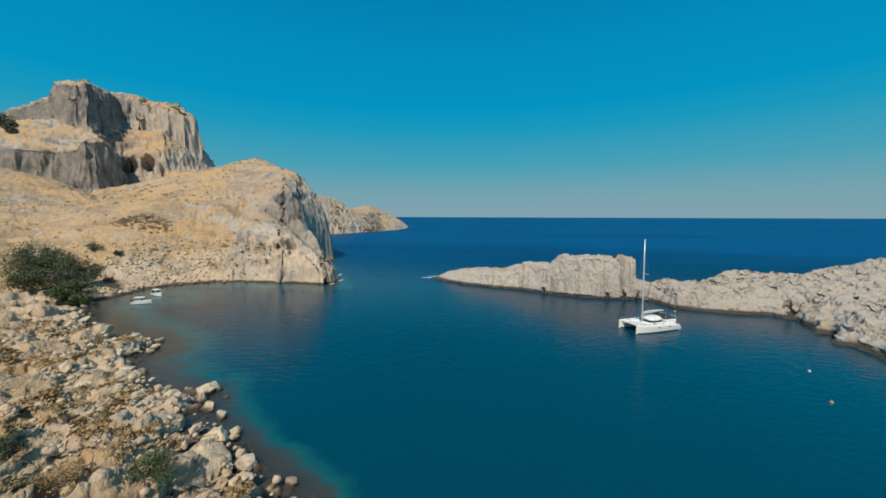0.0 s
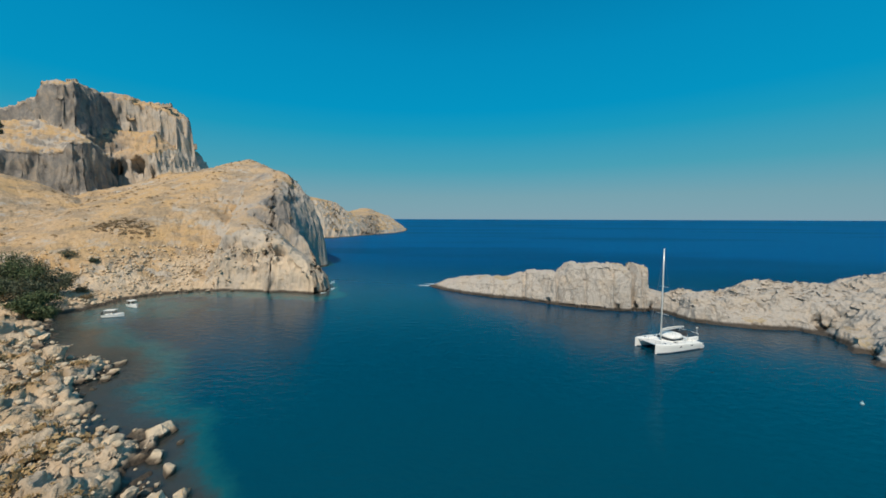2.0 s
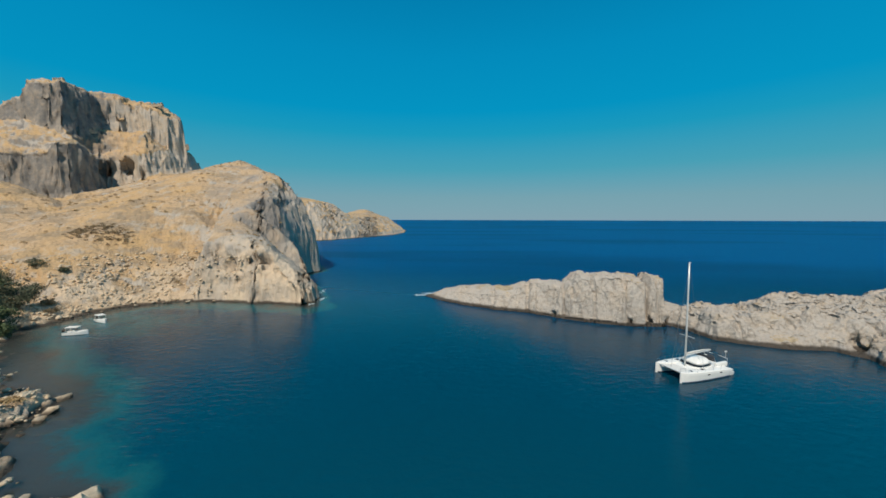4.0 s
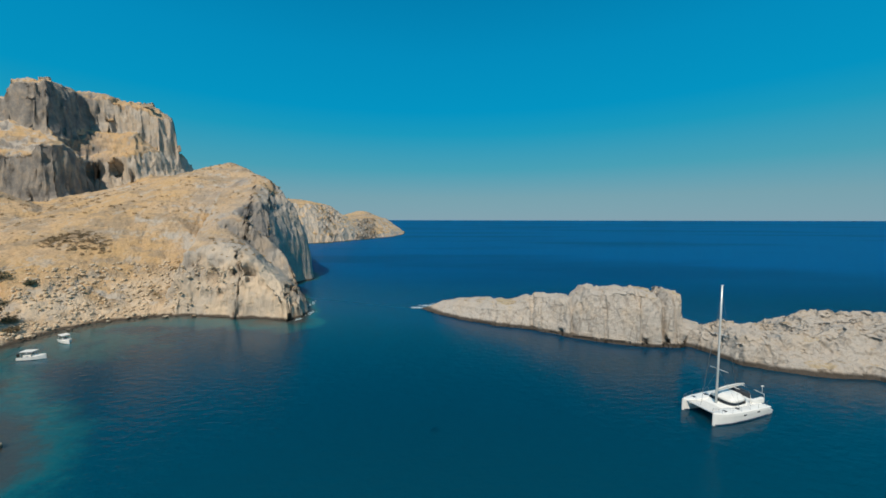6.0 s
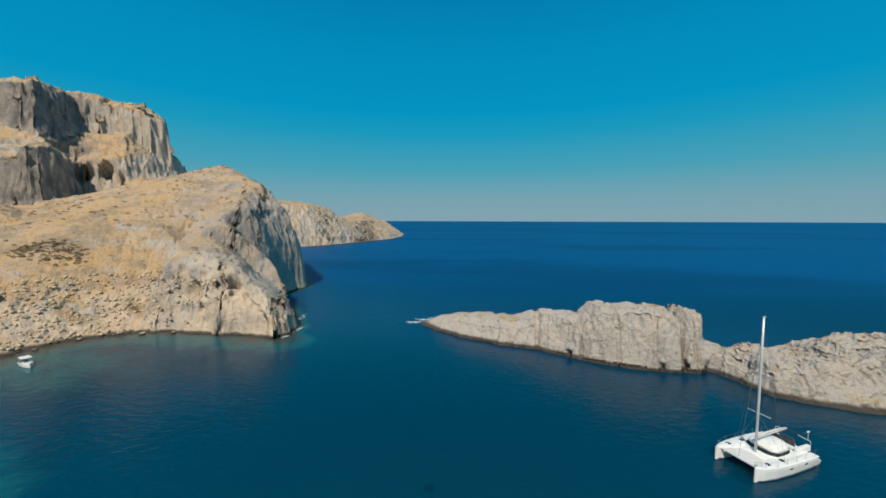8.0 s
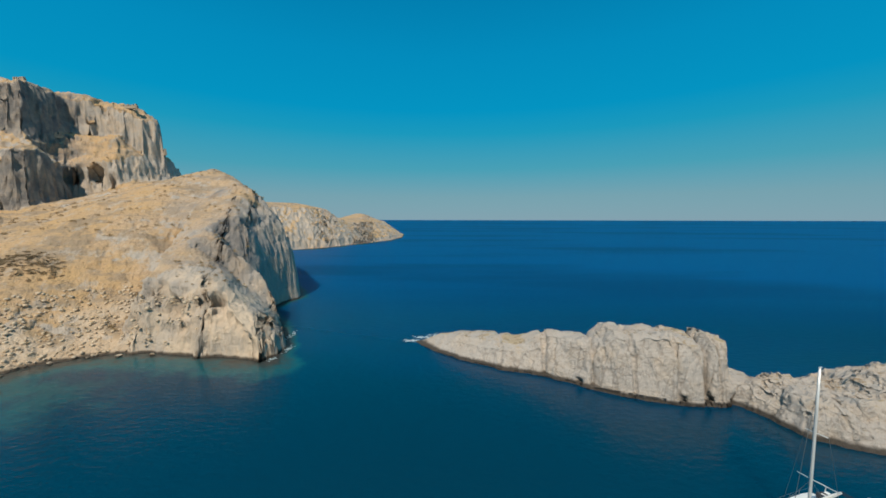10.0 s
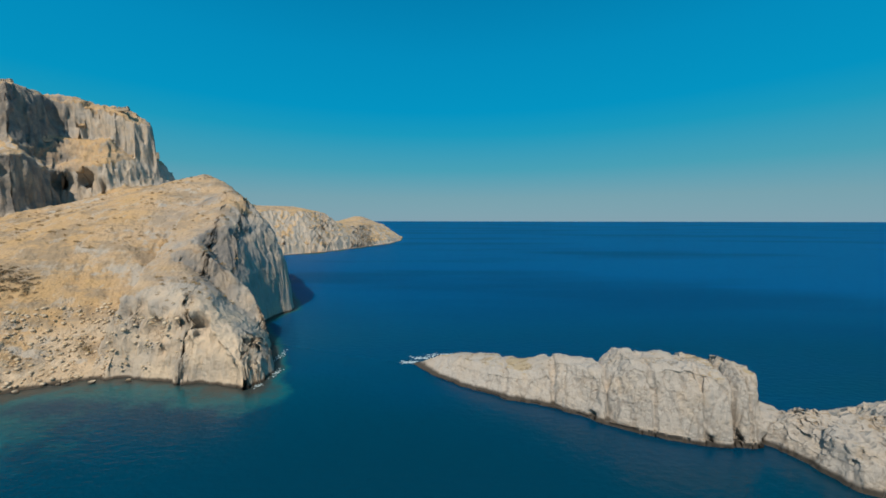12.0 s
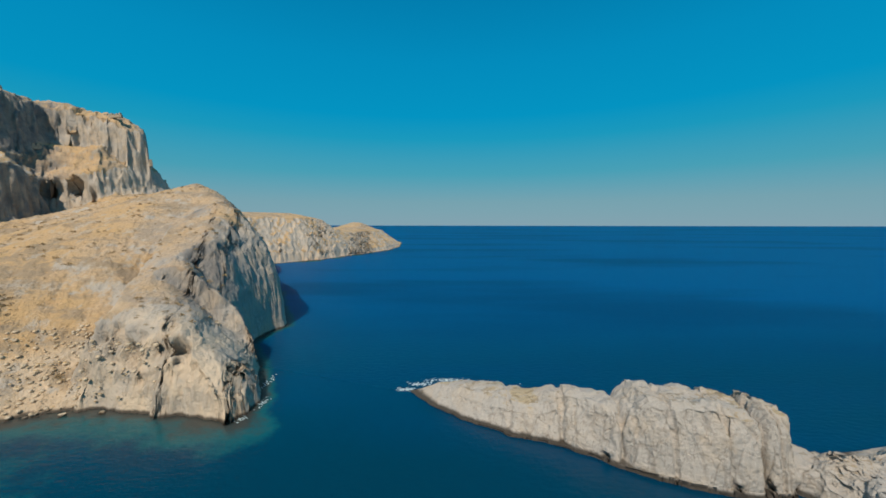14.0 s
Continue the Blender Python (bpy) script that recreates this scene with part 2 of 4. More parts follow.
def ridge(x, y, spine):
    """The height of a ridge that falls off on both sides of a bent line."""
    best = np.full(x.shape, -1e9)
    for (ax, ay, az, af), (bx, by, bz, bf) in zip(spine, spine[1:]):
        ex, ey = bx - ax, by - ay
        s = np.clip(((x - ax) * ex + (y - ay) * ey) / (ex * ex + ey * ey), 0, 1)
        away = np.sqrt((x - ax - s * ex) ** 2 + (y - ay - s * ey) ** 2 + 36) - 6
        best = np.maximum(best, az + s * (bz - az) - (af + s * (bf - af)) * away)
    return best


def soft_min(a, b, k):
    h = np.clip(0.5 + 0.5 * (b - a) / k, 0, 1)
    return b + (a - b) * h - k * h * (1 - h)


def west_land(x, y):
    """The land round the bay: near slope, beach, headland, citadel rock and the far cape."""
    wob = 1 + 0.2 * ease(y, 230, 420) - 0.6 * ease(y, 130, 142) * (1 - ease(y, 225, 250))
    wx = x + wob * (4.0 * (layers(x / 11, y / 11, seed=3) - 0.5) + 1.8 * (soft_noise(x / 2.3, y / 2.3, seed=4) - 0.5))
    wy = y + wob * (4.0 * (layers(x / 11, y / 11, seed=5) - 0.5) + 1.8 * (soft_noise(x / 2.3, y / 2.3, seed=6) - 0.5))
    d = inside(COAST, wx, wy)
    z = np.interp(d, [-40, 0, 3, 20, 60, 100, 130, 180, 250, 500], [-14, 0, 1.3, 5.0, 13, 27, 41, 57, 62, 72])
    z = z - (z - 20).clip(0) * 0.55 * ease(-x, 235, 300) * (1 - ease(y, 232, 260))
    z = z + 5.0 * (layers(x / 34, y / 34, seed=41) - 0.5) * ease(d, 15, 50)
    z = z + 2.8 * (layers(x / 6, y / 6, seed=61, ridged=True) - 0.55) * ease(d, 0.5, 5) * (1 - ease(y, 85, 112))
    z = z + 2.6 * (layers(x / 9, y / 9, seed=62) - 0.5) * ease(d, 12, 30) * ease(y, 95, 125)
    # headland: the ridge, cut off by its sea cliffs
    wall = np.interp(d, [-40, 0, 1.6, 4.0, 5.5, 9, 14, 24, 40, 80], [-14, 0, 7.0, 14, 17.5, 22, 28, 42, 60, 90])
    sheer = np.interp(d, [-40, 0, 0.8, 2.0, 3.5, 5.5, 8, 12, 18, 24, 40, 80], [-14, 0, 10, 18, 23, 30, 35, 40, 48, 54, 68, 92])
    east = ease(wy, 160, 170)
    wall = wall * (1 - east) + sheer * east
    wall = wall * (1 - 0.24 * ease(wy, 239, 253) * (1 - ease(wy, 300, 330)))
    shelf = np.interp(d, [-40, 0, 2, 10, 30, 50, 80], [-14, 0, 1.2, 5.5, 20, 36, 60])
    west_side = ease(-wx - 0.3 * (wy - 126), 74, 84) * (1 - ease(wy, 150, 222))
    wall = wall * (1 - west_side) + shelf * west_side
    bench = ease(wx, -66, -57) * (1 - ease(wy, 146, 158))
    block = np.interp(d, [-40, 0, 0.7, 1.8, 3.2, 6, 12, 20, 60], [-14, 0, 6.0, 11.0, 14.5, 18.5, 20.5, 25, 50])
    wall = wall * (1 - bench) + block * bench
    edge = np.interp(wy, [123, 134, 141, 149, 156, 163, 169, 176, 193], [-41, -42, -46, -50, -55, -60, -64, -65.5, -62])
    flank = np.interp((edge - wx) * 0.87, [-5, 0, 1, 3, 6, 10, 16, 24, 40], [0, 0, 4.5, 7, 9.5, 13.5, 20, 27, 60])
    wall = np.minimum(wall, flank + 60 * ease(wy, 150, 163))
    back = soft_min(ridge(wx, wy, SPINE) * ease(wy, 104, 120) + 3.2 * (layers(x / 13, y / 13, seed=44) - 0.5), wall, 6.0)
    z = np.where(d > 0, np.maximum(z * (1 - ease(wx, -80, -66) * ease(wy, 100, 115)), back), z)
    # far cape
    far = ease(wy, 340, 400)
    cape = np.interp(d, [-40, 0, 3, 10, 20, 32, 60, 200], [-14, 0, 9, 19, 31, 46, 52, 56]) * (1 - 0.40 * ease(wy, 490, 545))
    cape = (cape + hill(wx, wy, -156, 680, 22, 50, 0, 10)) * (1 - 0.62 * ease(wy, 690, 780))
    z = z * (1 - far) + far * cape
    # citadel rock: a lower cliff, a steep terrace and the upper crag
    sx = wx + 5.0 * (layers(x / 24, y / 24, seed=51) - 0.5)
    sy = wy + 5.0 * (layers(x / 24, y / 24, seed=53) - 0.5)
    low = inside(LOWER_CLIFF, sx, sy)
    rough = 4.5 * (layers(x / 17, y / 17, seed=49) - 0.5)
    fade = 1 - ease(wy, 352, 385)
    main = 1 - ease(sx - 0.25 * (sy - 255), -250, -240)
    # the tower's rib: gentle on its south side, very steep on its east side
    off_south = (sy - 241 - 0.245 * (sx + 236)) * 0.97
    off_east = -sx - 236 - 0.45 * (sy - 257).clip(0)
    rib = ease(off_south - off_east, -2, 7)
    ledge = 62 + np.minimum((0.90 + 0.45 * rib) * low.clip(0), 31)
    terrace = 69 + np.minimum(0.88 * low.clip(0), 26)
    bench = ledge * main + terrace * (1 - main) + rough * ease(low, 2, 12)
    bench = np.minimum(bench, np.interp(wx, [-350, -330, -300, -235, -219, -210, -199], [80, 84, 91, 96, 80, 68, 60]))
    bench = np.minimum(bench, 96 - 1.6 * (wy - 330).clip(0) * ease(wx, -246, -232))
    under = np.minimum(z, np.interp(wy, [215, 225, 240, 258, 280, 330], [30, 34, 39, 46, 58, 62]) + 0.5 * rough)
    zone = fade * ease(-wx, 178, 196) * ease(wy, 190, 215)
    z = z * (1 - zone) + zone * (under + (np.maximum(bench, under) - under) * ease(low, 0, 4.0 + 9.0 * ease(wx, -232, -220)))
    top = inside(UPPER_CRAG, wx, wy)
    roof = np.interp(wx, [-352, -345, -324, -318, -300, -294, -262, -256, -238, -226, -219], [98, 106, 111, 112, 115, 122.5, 122.5, 119.5, 116.5, 111, 104])
    roof = roof + 4.5 * (layers(x / 11, y / 11, seed=47) - 0.5) + 2.6 * (soft_noise(x / 3.5, y / 3.5, seed=48) - 0.5)
    z = z + np.maximum(roof - z, 0) * (0.42 * ease(top, 0, 2.2) + 0.46 * ease(top, 1.5, 4.5) + 0.12 * ease(top, 4, 10))
    return z, d


def west_patina(x, y, z, level):
    """Grey weathering: strong on the citadel's left-hand cliffs, in a broad patch on the headland."""
    wx, wy = x + 10 * (layers(x / 20, y / 20, seed=81) - 0.5), y + 10 * (layers(x / 20, y / 20, seed=83) - 0.5)
    old = ease(-wx, 224, 236) * ease(wy, 215, 230) * (1 - 0.75 * ease(wx + 0.9 * (wy - 290), -262, -240))
    slab = hill(wx, wy, -76, 146, 17, 13, 35, 0.62, 3) + hill(wx, wy, -75, 178, 14, 10, 60, 0.6, 3) + hill(wx, wy, -125, 262, 18, 26, 60, 0.7, 3) + hill(wx, wy, -212, 322, 9, 12, 0, 0.6, 3) + hill(wx, wy, -92, 205, 26, 13, 60, 0.5, 3) + hill(wx, wy, -76, 164, 16, 9, 10, 0.7, 3)
    slab = slab + hill(wx, wy, -98, 188, 20, 12, 60, 0.55, 3) + hill(wx, wy, -116, 226, 20, 13, 50, 0.55, 3) + hill(wx, wy, -66, 150, 10, 16, 0, 0.45, 3)
    return np.clip(old * (1 - 1.0 * ease(level, 0.6, 0.78)) + slab * (1 - 0.4 * ease(level, 0.8, 0.92)), 0, 1)


def west_pale(x, y, z, d):
    """Sun-bleached stone: along the shore and on the foot of the headland."""
    blot = layers(x / 7, y / 7, z / 7, 3, seed=87)
    shore = (1 - ease(d, 6, 15)) * (1 - ease(y, 130, 150)) + (1 - ease(d, 9, 20)) * ease(-x, 76, 84) * ease(y, 96, 108) * (1 - ease(y, 140, 150))
    return np.clip((shore * 1.1 + 0.65 * (1 - ease(y, 88, 112))) * ease(blot, 0.3, 0.6), 0, 1)


def west_sand(x, y, z, d):
    """The strip of sand and gravel at the head of the bay."""
    blot = layers(x / 5, y / 5, seed=88)
    return (1 - ease(z + 1.6 * (blot - 0.5), 1.6, 2.6)) * ease(y, 70, 78) * ease(-x, 76, 84) * (1 - ease(y, 128, 136))


EAST_COAST = [(55.5, 104), (57.5, 99.5), (59.5, 94), (64, 90), (71, 87.5), (78, 87), (81, 83), (79.5, 78), (75.5, 73), (72.5, 68), (74.5, 66), (72.5, 58),
              (80, 30), (100, -20), (260, -20), (260, 120), (140, 114), (100, 114), (84, 115), (70, 115), (57.5, 111)]
ISLET = [(-7, 137.5), (-2, 130.5), (5, 125), (13.7, 118.8), (22, 116), (29, 111), (36, 106.5), (43, 104), (52, 102.5), (57, 103.5),
         (62, 105), (64, 109), (60, 115), (46, 120), (36, 123), (28, 128.5), (18, 133.5), (9, 138), (0, 140)]


# upright fissures in the islet: place along it, half width, depth
FISSURES = ((12.5, 0.5, 0.6), (22.5, 0.5, 0.8), (31.8, 0.6, 1.6), (38.3, 0.3, 0.6), (45.5, 0.3, 0.6), (50.6, 0.5, 2.0), (53.0, 0.3, 0.7))


def islet_land(x, y):
    wx = x + 1.3 * (layers(x / 4, y / 4, seed=13) - 0.5)
    wy = y + 1.3 * (layers(x / 4, y / 4, seed=15) - 0.5)
    d = inside(ISLET, wx, wy)
    crest = np.interp(x, [-8, -2, 5, 13, 18.5, 20, 24.5, 27, 30, 34, 36, 42, 50, 51.0, 52.2, 54.4, 55.2, 62, 65], [0.8, 2.7, 4.5, 5.4, 5.7, 6.0, 8.3, 8.8, 8.8, 9.2, 11.5, 11.8, 11.5, 10.0, 12.1, 12.0, 5.0, 4.4, 3.2])
    crest = crest * (1 + 0.16 * (layers(x / 3.2, y / 3.2, seed=17) - 0.5))
    sway = 1.2 * (layers(x / 5, y / 5, seed=19) - 0.5)
    for at, wide, deep in FISSURES:
        groove = np.exp(-((x + sway - at - 0.12 * (y - 108)) / wide) ** 2)
        d = np.where(d > 0, np.maximum(d - deep * groove, 0.15), d)
        crest = crest - 0.5 * deep * groove
    tail = np.interp(d, [-8, 0, 0.5, 2.6, 4.2, 7, 12], [-7, 0, 0.22, 0.70, 0.93, 1.0, 1.0])
    sheer = np.interp(d, [-8, 0, 0.4, 1.6, 3.0, 5, 12], [-7, 0, 0.24, 0.70, 0.93, 1.0, 1.0])
    rise = tail + (sheer - tail) * ease(x, 28, 36)
    z = np.where(d > 0, crest * rise, rise)
    return z, d


def east_land(x, y):
    wx = x + 2.2 * (layers(x / 5, y / 5, seed=23) - 0.5)
    wy = y + 2.2 * (layers(x / 5, y / 5, seed=25) - 0.5)
    d = inside(EAST_COAST, wx, wy)
    crest = 5.0 + 2.4 * ease(x, 71, 80) + 3.6 * (layers(x / 5, y / 5, seed=28) - 0.5) + 4.5 * ease(x, 96, 125)
    crest = crest + 1.5 * (layers(x / 2.4, y / 2.4, seed=29, ridged=True, octaves=3) - 0.55)
    crest = crest - 2.4 * ease(90 - y, 0, 25) + hill(x, y, 80, 103, 4, 5, 0, 2.0)
    rise = np.interp(d, [-10, 0, 1.0, 3.0, 6, 12, 30], [-7, 0, 0.30, 0.42, 0.86, 1.0, 1.12])
    spit = np.interp(d, [-10, 0, 0.7, 2, 4, 12], [-7, 0, 0.5, 0.85, 1.0, 1.05])
    rise = np.where(d > 0, spit + (rise - spit) * ease(x, 63, 68), rise)
    crest = crest - 2.6 * ease(y, 103, 111) * (1 - ease(x, 84, 96))
    z = np.where(d > 0, crest * rise, rise)
    return z, d


def ground_form(name, form, centre, angles, reach, count, crags, material, lowest=-1.2, hollows=(), patina=None, bare=None, pale=None, sand=None):
    """A sheet of ground on a fan-shaped net that is as fine on the cliffs as on the flats; crags: (metres across, depth, upright stretch, share on flats, steps between blocks, depth of pits, where) of the broken rock."""
    turns = np.radians(np.concatenate([np.linspace(*span_of, number) for *span_of, number in angles]))
    base = np.exp(np.linspace(math.log(reach[0]), math.log(reach[1]), 1300))
    t, r = np.meshgrid(turns, base, indexing="ij")
    z, _ = form(centre[0] - r * np.sin(t), centre[1] + r * np.cos(t))
    z = np.maximum(z, lowest - 1)
    step = np.hypot(np.diff(r, axis=1), np.diff(z, axis=1)) / (0.5 * (r[:, 1:] + r[:, :-1]))
    step = np.where(0.5 * (z[:, 1:] + z[:, :-1]) < lowest, step * 0.08, step)
    pad = np.pad(step, ((9, 9), (0, 0)), mode="edge").cumsum(0)
    step = (pad[18:] - pad[:-18]) / 18
    run = np.concatenate([np.zeros((len(turns), 1)), step.cumsum(1)], 1)
    goal = np.linspace(0, 1, count)
    rad = np.stack([np.interp(goal * row[-1], row, base) for row in run])
    t = np.repeat(turns[:, None], count, 1)
    x, y = centre[0] - rad * np.sin(t), centre[1] + rad * np.cos(t)
    z, d = form(x, y)
    # broken rock, pushed along the slope's own normal
    du = np.stack([np.gradient(a, axis=0) for a in (x, y, z)], -1)
    dv = np.stack([np.gradient(a, axis=1) for a in (x, y, z)], -1)
    n = np.cross(du, dv)
    n /= np.linalg.norm(n, axis=-1, keepdims=True) + 1e-9
    n *= np.where(n[..., 2:] < 0, -1, 1)
    steep = 1 - np.clip(n[..., 2], 0, 1)
    dry = ease(d, -1.0, 2.0)
    push, cleft_shade = np.zeros(x.shape), np.zeros(x.shape)
    wet = z > lowest - 1.5
    px, py, pz, st, dd = x[wet], y[wet], z[wet], steep[wet], d[wet]
    total, cuts = np.zeros(px.shape), np.zeros(px.shape)
    for size, depth, flutes, flat_share, chunk, pits, *where in crags:
        seed = int(size * 10)
        bx, by, bz = (v + 0.45 * size * (soft_noise(px / size * 1.3, py / size * 1.3, pz / size * 1.3, seed + k) - 0.5) for k, v in ((90, px), (91, py), (92, pz)))
        first, second, lot = blocks(bx / size, by / size, bz / size * flutes, seed=seed)
        grain = layers(px / size * 1.7, py / size * 1.7, pz / size * flutes * 1.7, 4, 0.55, seed=seed + 50)
        share = flat_share + (1 - flat_share) * ease(st, 0.2, 0.55)
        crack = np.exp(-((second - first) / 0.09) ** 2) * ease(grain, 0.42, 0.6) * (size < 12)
        share = share * where[0](px, py, pz, dd) if where else share
        total += depth * share * (np.minimum(second - first, 0.4) * 1.2 - 0.36 + 1.5 * (grain - 0.5) - 0.45 * crack + chunk * (lot - 0.5) * ease(second - first, 0.02, 0.2))
        total -= pits * share * np.exp(-(first / (0.18 + 0.24 * grain)) ** 4) * (lot > 0.76)
        # mask for the crack shade that the rock colour paints in
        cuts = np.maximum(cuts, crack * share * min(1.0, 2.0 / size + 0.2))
    push[wet], cleft_shade[wet] = total, cuts
    push = push * dry
    for hx, hy, hz, wide, tall, depth in hollows:
        far = math.hypot(hx, hy - 20)
        side = ((x - hx) * (hy - 20) - (y - hy) * hx) / far
        along = ((x - hx) * hx + (y - hy) * (hy - 20)) / far
        push = push - depth * np.exp(-((side / wide) ** 2 + (along / (wide + 0.015 * far)) ** 2 + ((z - hz) / tall) ** 2) ** 2)
        push = push + 0.25 * depth * np.exp(-((side / wide / 1.3) ** 2 + (along / (wide + 0.015 * far)) ** 2 + ((z - hz - 1.7 * tall) / (0.8 * tall)) ** 2) ** 2)
    old = patina(x, y, z, n[..., 2]) if patina else np.zeros(x.shape)
    x, y, z = x + n[..., 0] * push, y + n[..., 1] * push, z + n[..., 2] * push
    zero = np.zeros(x.shape)
    rows, cols = x.shape
    index = np.arange(rows * cols).reshape(rows, cols)
    quads = np.stack([index[:-1, :-1], index[:-1, 1:], index[1:, 1:], index[1:, :-1]], -1)
    keep = np.maximum.reduce([z[:-1, :-1], z[:-1, 1:], z[1:, 1:], z[1:, :-1]]) > lowest
    quads = quads[keep]
    used, back = np.unique(quads, return_inverse=True)
    mesh = bpy.data.meshes.new(name)
    spots = np.stack([x, y, z], -1).reshape(-1, 3)[used]
    faces = back.reshape(-1, 4)
    mesh.vertices.add(len(spots))
    mesh.vertices.foreach_set("co", spots.astype(np.float32).ravel())
    mesh.loops.add(len(faces) * 4)
    mesh.loops.foreach_set("vertex_index", faces.astype(np.int32).ravel())
    mesh.polygons.add(len(faces))
    mesh.polygons.foreach_set("loop_start", np.arange(0, len(faces) * 4, 4, dtype=np.int32))
    mesh.polygons.foreach_set("use_smooth", np.ones(len(faces), bool))
    mesh.update(calc_edges=True)
    for key, values in (("lie", np.clip(n[..., 2], 0, 1) * (bare(x, y, d) if bare else 1)), ("cleft_shade", cleft_shade), ("patina", old), ("pale", pale(x, y, z, d) if pale else zero), ("sand", sand(x, y, z, d) if sand else zero)):
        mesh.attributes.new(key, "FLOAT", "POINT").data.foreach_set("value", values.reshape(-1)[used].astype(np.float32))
    mesh.materials.append(material)
    return new(name, mesh)


# hollows in the cliffs: place, half width, half height, depth
CAVES = [(-57.6, 128.6, 13.6, 2.2, 1.2, 4.0), (-70.2, 130.6, 11.0, 1.1, 2.8, 4.0), (-63.2, 128.8, 12.8, 0.9, 1.0, 2.2), (-47.5, 138, 9.5, 1.2, 2.2, 3.0),
         (-108, 150.5, 19.4, 2.6, 1.0, 2.2), (-236, 283, 63.5, 4.0, 4.6, 10.0), (-249, 281, 61, 3.4, 3.6, 9.0), (-226, 285, 57, 2.5, 4.0, 4.0), (-136, 448, 15, 3.0, 5.0, 4.0),
         (-56, 176, 2.0, 4.0, 1.8, 2.5)]
near_shore = lambda x, y, z, d: (1 - ease(y, 88, 112)) * (0.45 + 0.55 * (1 - ease(d, 9, 20)))
headland = lambda x, y, z, d: (0.55 + 0.6 * ease(y, 110, 125) * (1 - ease(y, 300, 330))) * mild(x, y, z, d)
cliff_face = lambda x, y, z, d: ease(x, -98, -86) * ease(y, 112, 122) * (1 - ease(y, 180, 200)) * ease(z, 3, 7) * (1 - ease(z, 24, 34)) * mild(x, y, z, d)
mild = lambda x, y, z, d: (1 - 0.65 * ease(x, -77, -69) * ease(y, 128, 134) * (1 - ease(y, 215, 235))) * (1 - 0.5 * ease(y, 370, 400)) + 0.7 * ease(-x, 228, 238) * ease(y, 210, 228) * (1 - ease(y, 340, 370))
WEST_CRAGS = ((24.0, 1.7, 0.8, 0.0, 0.3, 0.0, mild), (9.0, 1.25, 0.55, 0.05, 0.45, 0.0, mild), (5.6, 1.15, 0.8, 1.0, 1.8, 0.0, near_shore), (2.2, 0.5, 0.9, 0.9, 1.2, 0.0, near_shore), (3.4, 0.75, 0.8, 0.35, 0.5, 1.9, headland),
              (7.0, 0.5, 0.8, 0.0, 0.8, 2.6, cliff_face), (2.4, 0.45, 0.18, 0.0, 0.2, 0.0), (1.3, 0.36, 1.0, 0.7, 0.6, 0.3))
west = ground_form("ground", west_land, (6, -30), ((4, 72, 740), (72.4, 150, 70)), (12, 1000), 770, WEST_CRAGS, M_HEAD, hollows=CAVES, patina=west_patina,
                   bare=lambda x, y, d: 1 + 0.8 * ease(-x, 222, 230) * (1 - ease(-x, 266, 274)) * ease(y, 272, 284) * (1 - ease(y, 330, 345)) - 0.6 * ease(x, -80, -70) * ease(y, 108, 118) * (1 - ease(d, 8, 17)),
                   pale=west_pale, sand=west_sand)
tagged(west, "dry ochre hillside and grey limestone cliffs round the bay, with a citadel rock", "hillside", kind="structure")
islet = ground_form("rock_islet", islet_land, (2, 10), ((4, -32, 560),), (70, 160), 420,
                    ((7.0, 0.65, 0.25, 0.2, 0.7, 0.0), (2.6, 0.30, 0.25, 0.25, 0.7, 0.4), (1.0, 0.16, 0.6, 0.5, 0.5, 0.0)), M_ISLET,
                    hollows=((29.5, 112, 1.0, 0.7, 0.6, 1.0), (46, 104, 1.1, 0.6, 0.6, 1.0), (50.6, 103.5, 1.0, 0.6, 0.7, 1.2), (57, 103.5, 0.8, 2.2, 1.4, 2.5)))
tagged(islet, "pale grey fissured limestone islet rising sheer from the sea", "islet", kind="structure")
east = ground_form("rocky_point", east_land, (2, 10), ((-28, -60, 520), (-60.4, -110, 90)), (50, 270), 420,
                   ((6.0, 1.1, 0.45, 0.35, 0.5, 0.0), (2.4, 0.4, 0.5, 0.25, 0.5, 0.9), (0.9, 0.18, 0.7, 0.5, 0.5, 0.0)), M_ISLET,
                   hollows=((61, 99, 1.4, 0.9, 2.2, 2.5), (82, 86, 1.8, 1.5, 2.0, 2.5), (76, 72, 1.6, 1.5, 1.6, 2.5)))
tagged(east, "low jagged grey limestone point closing the bay", "rocky point", kind="structure")


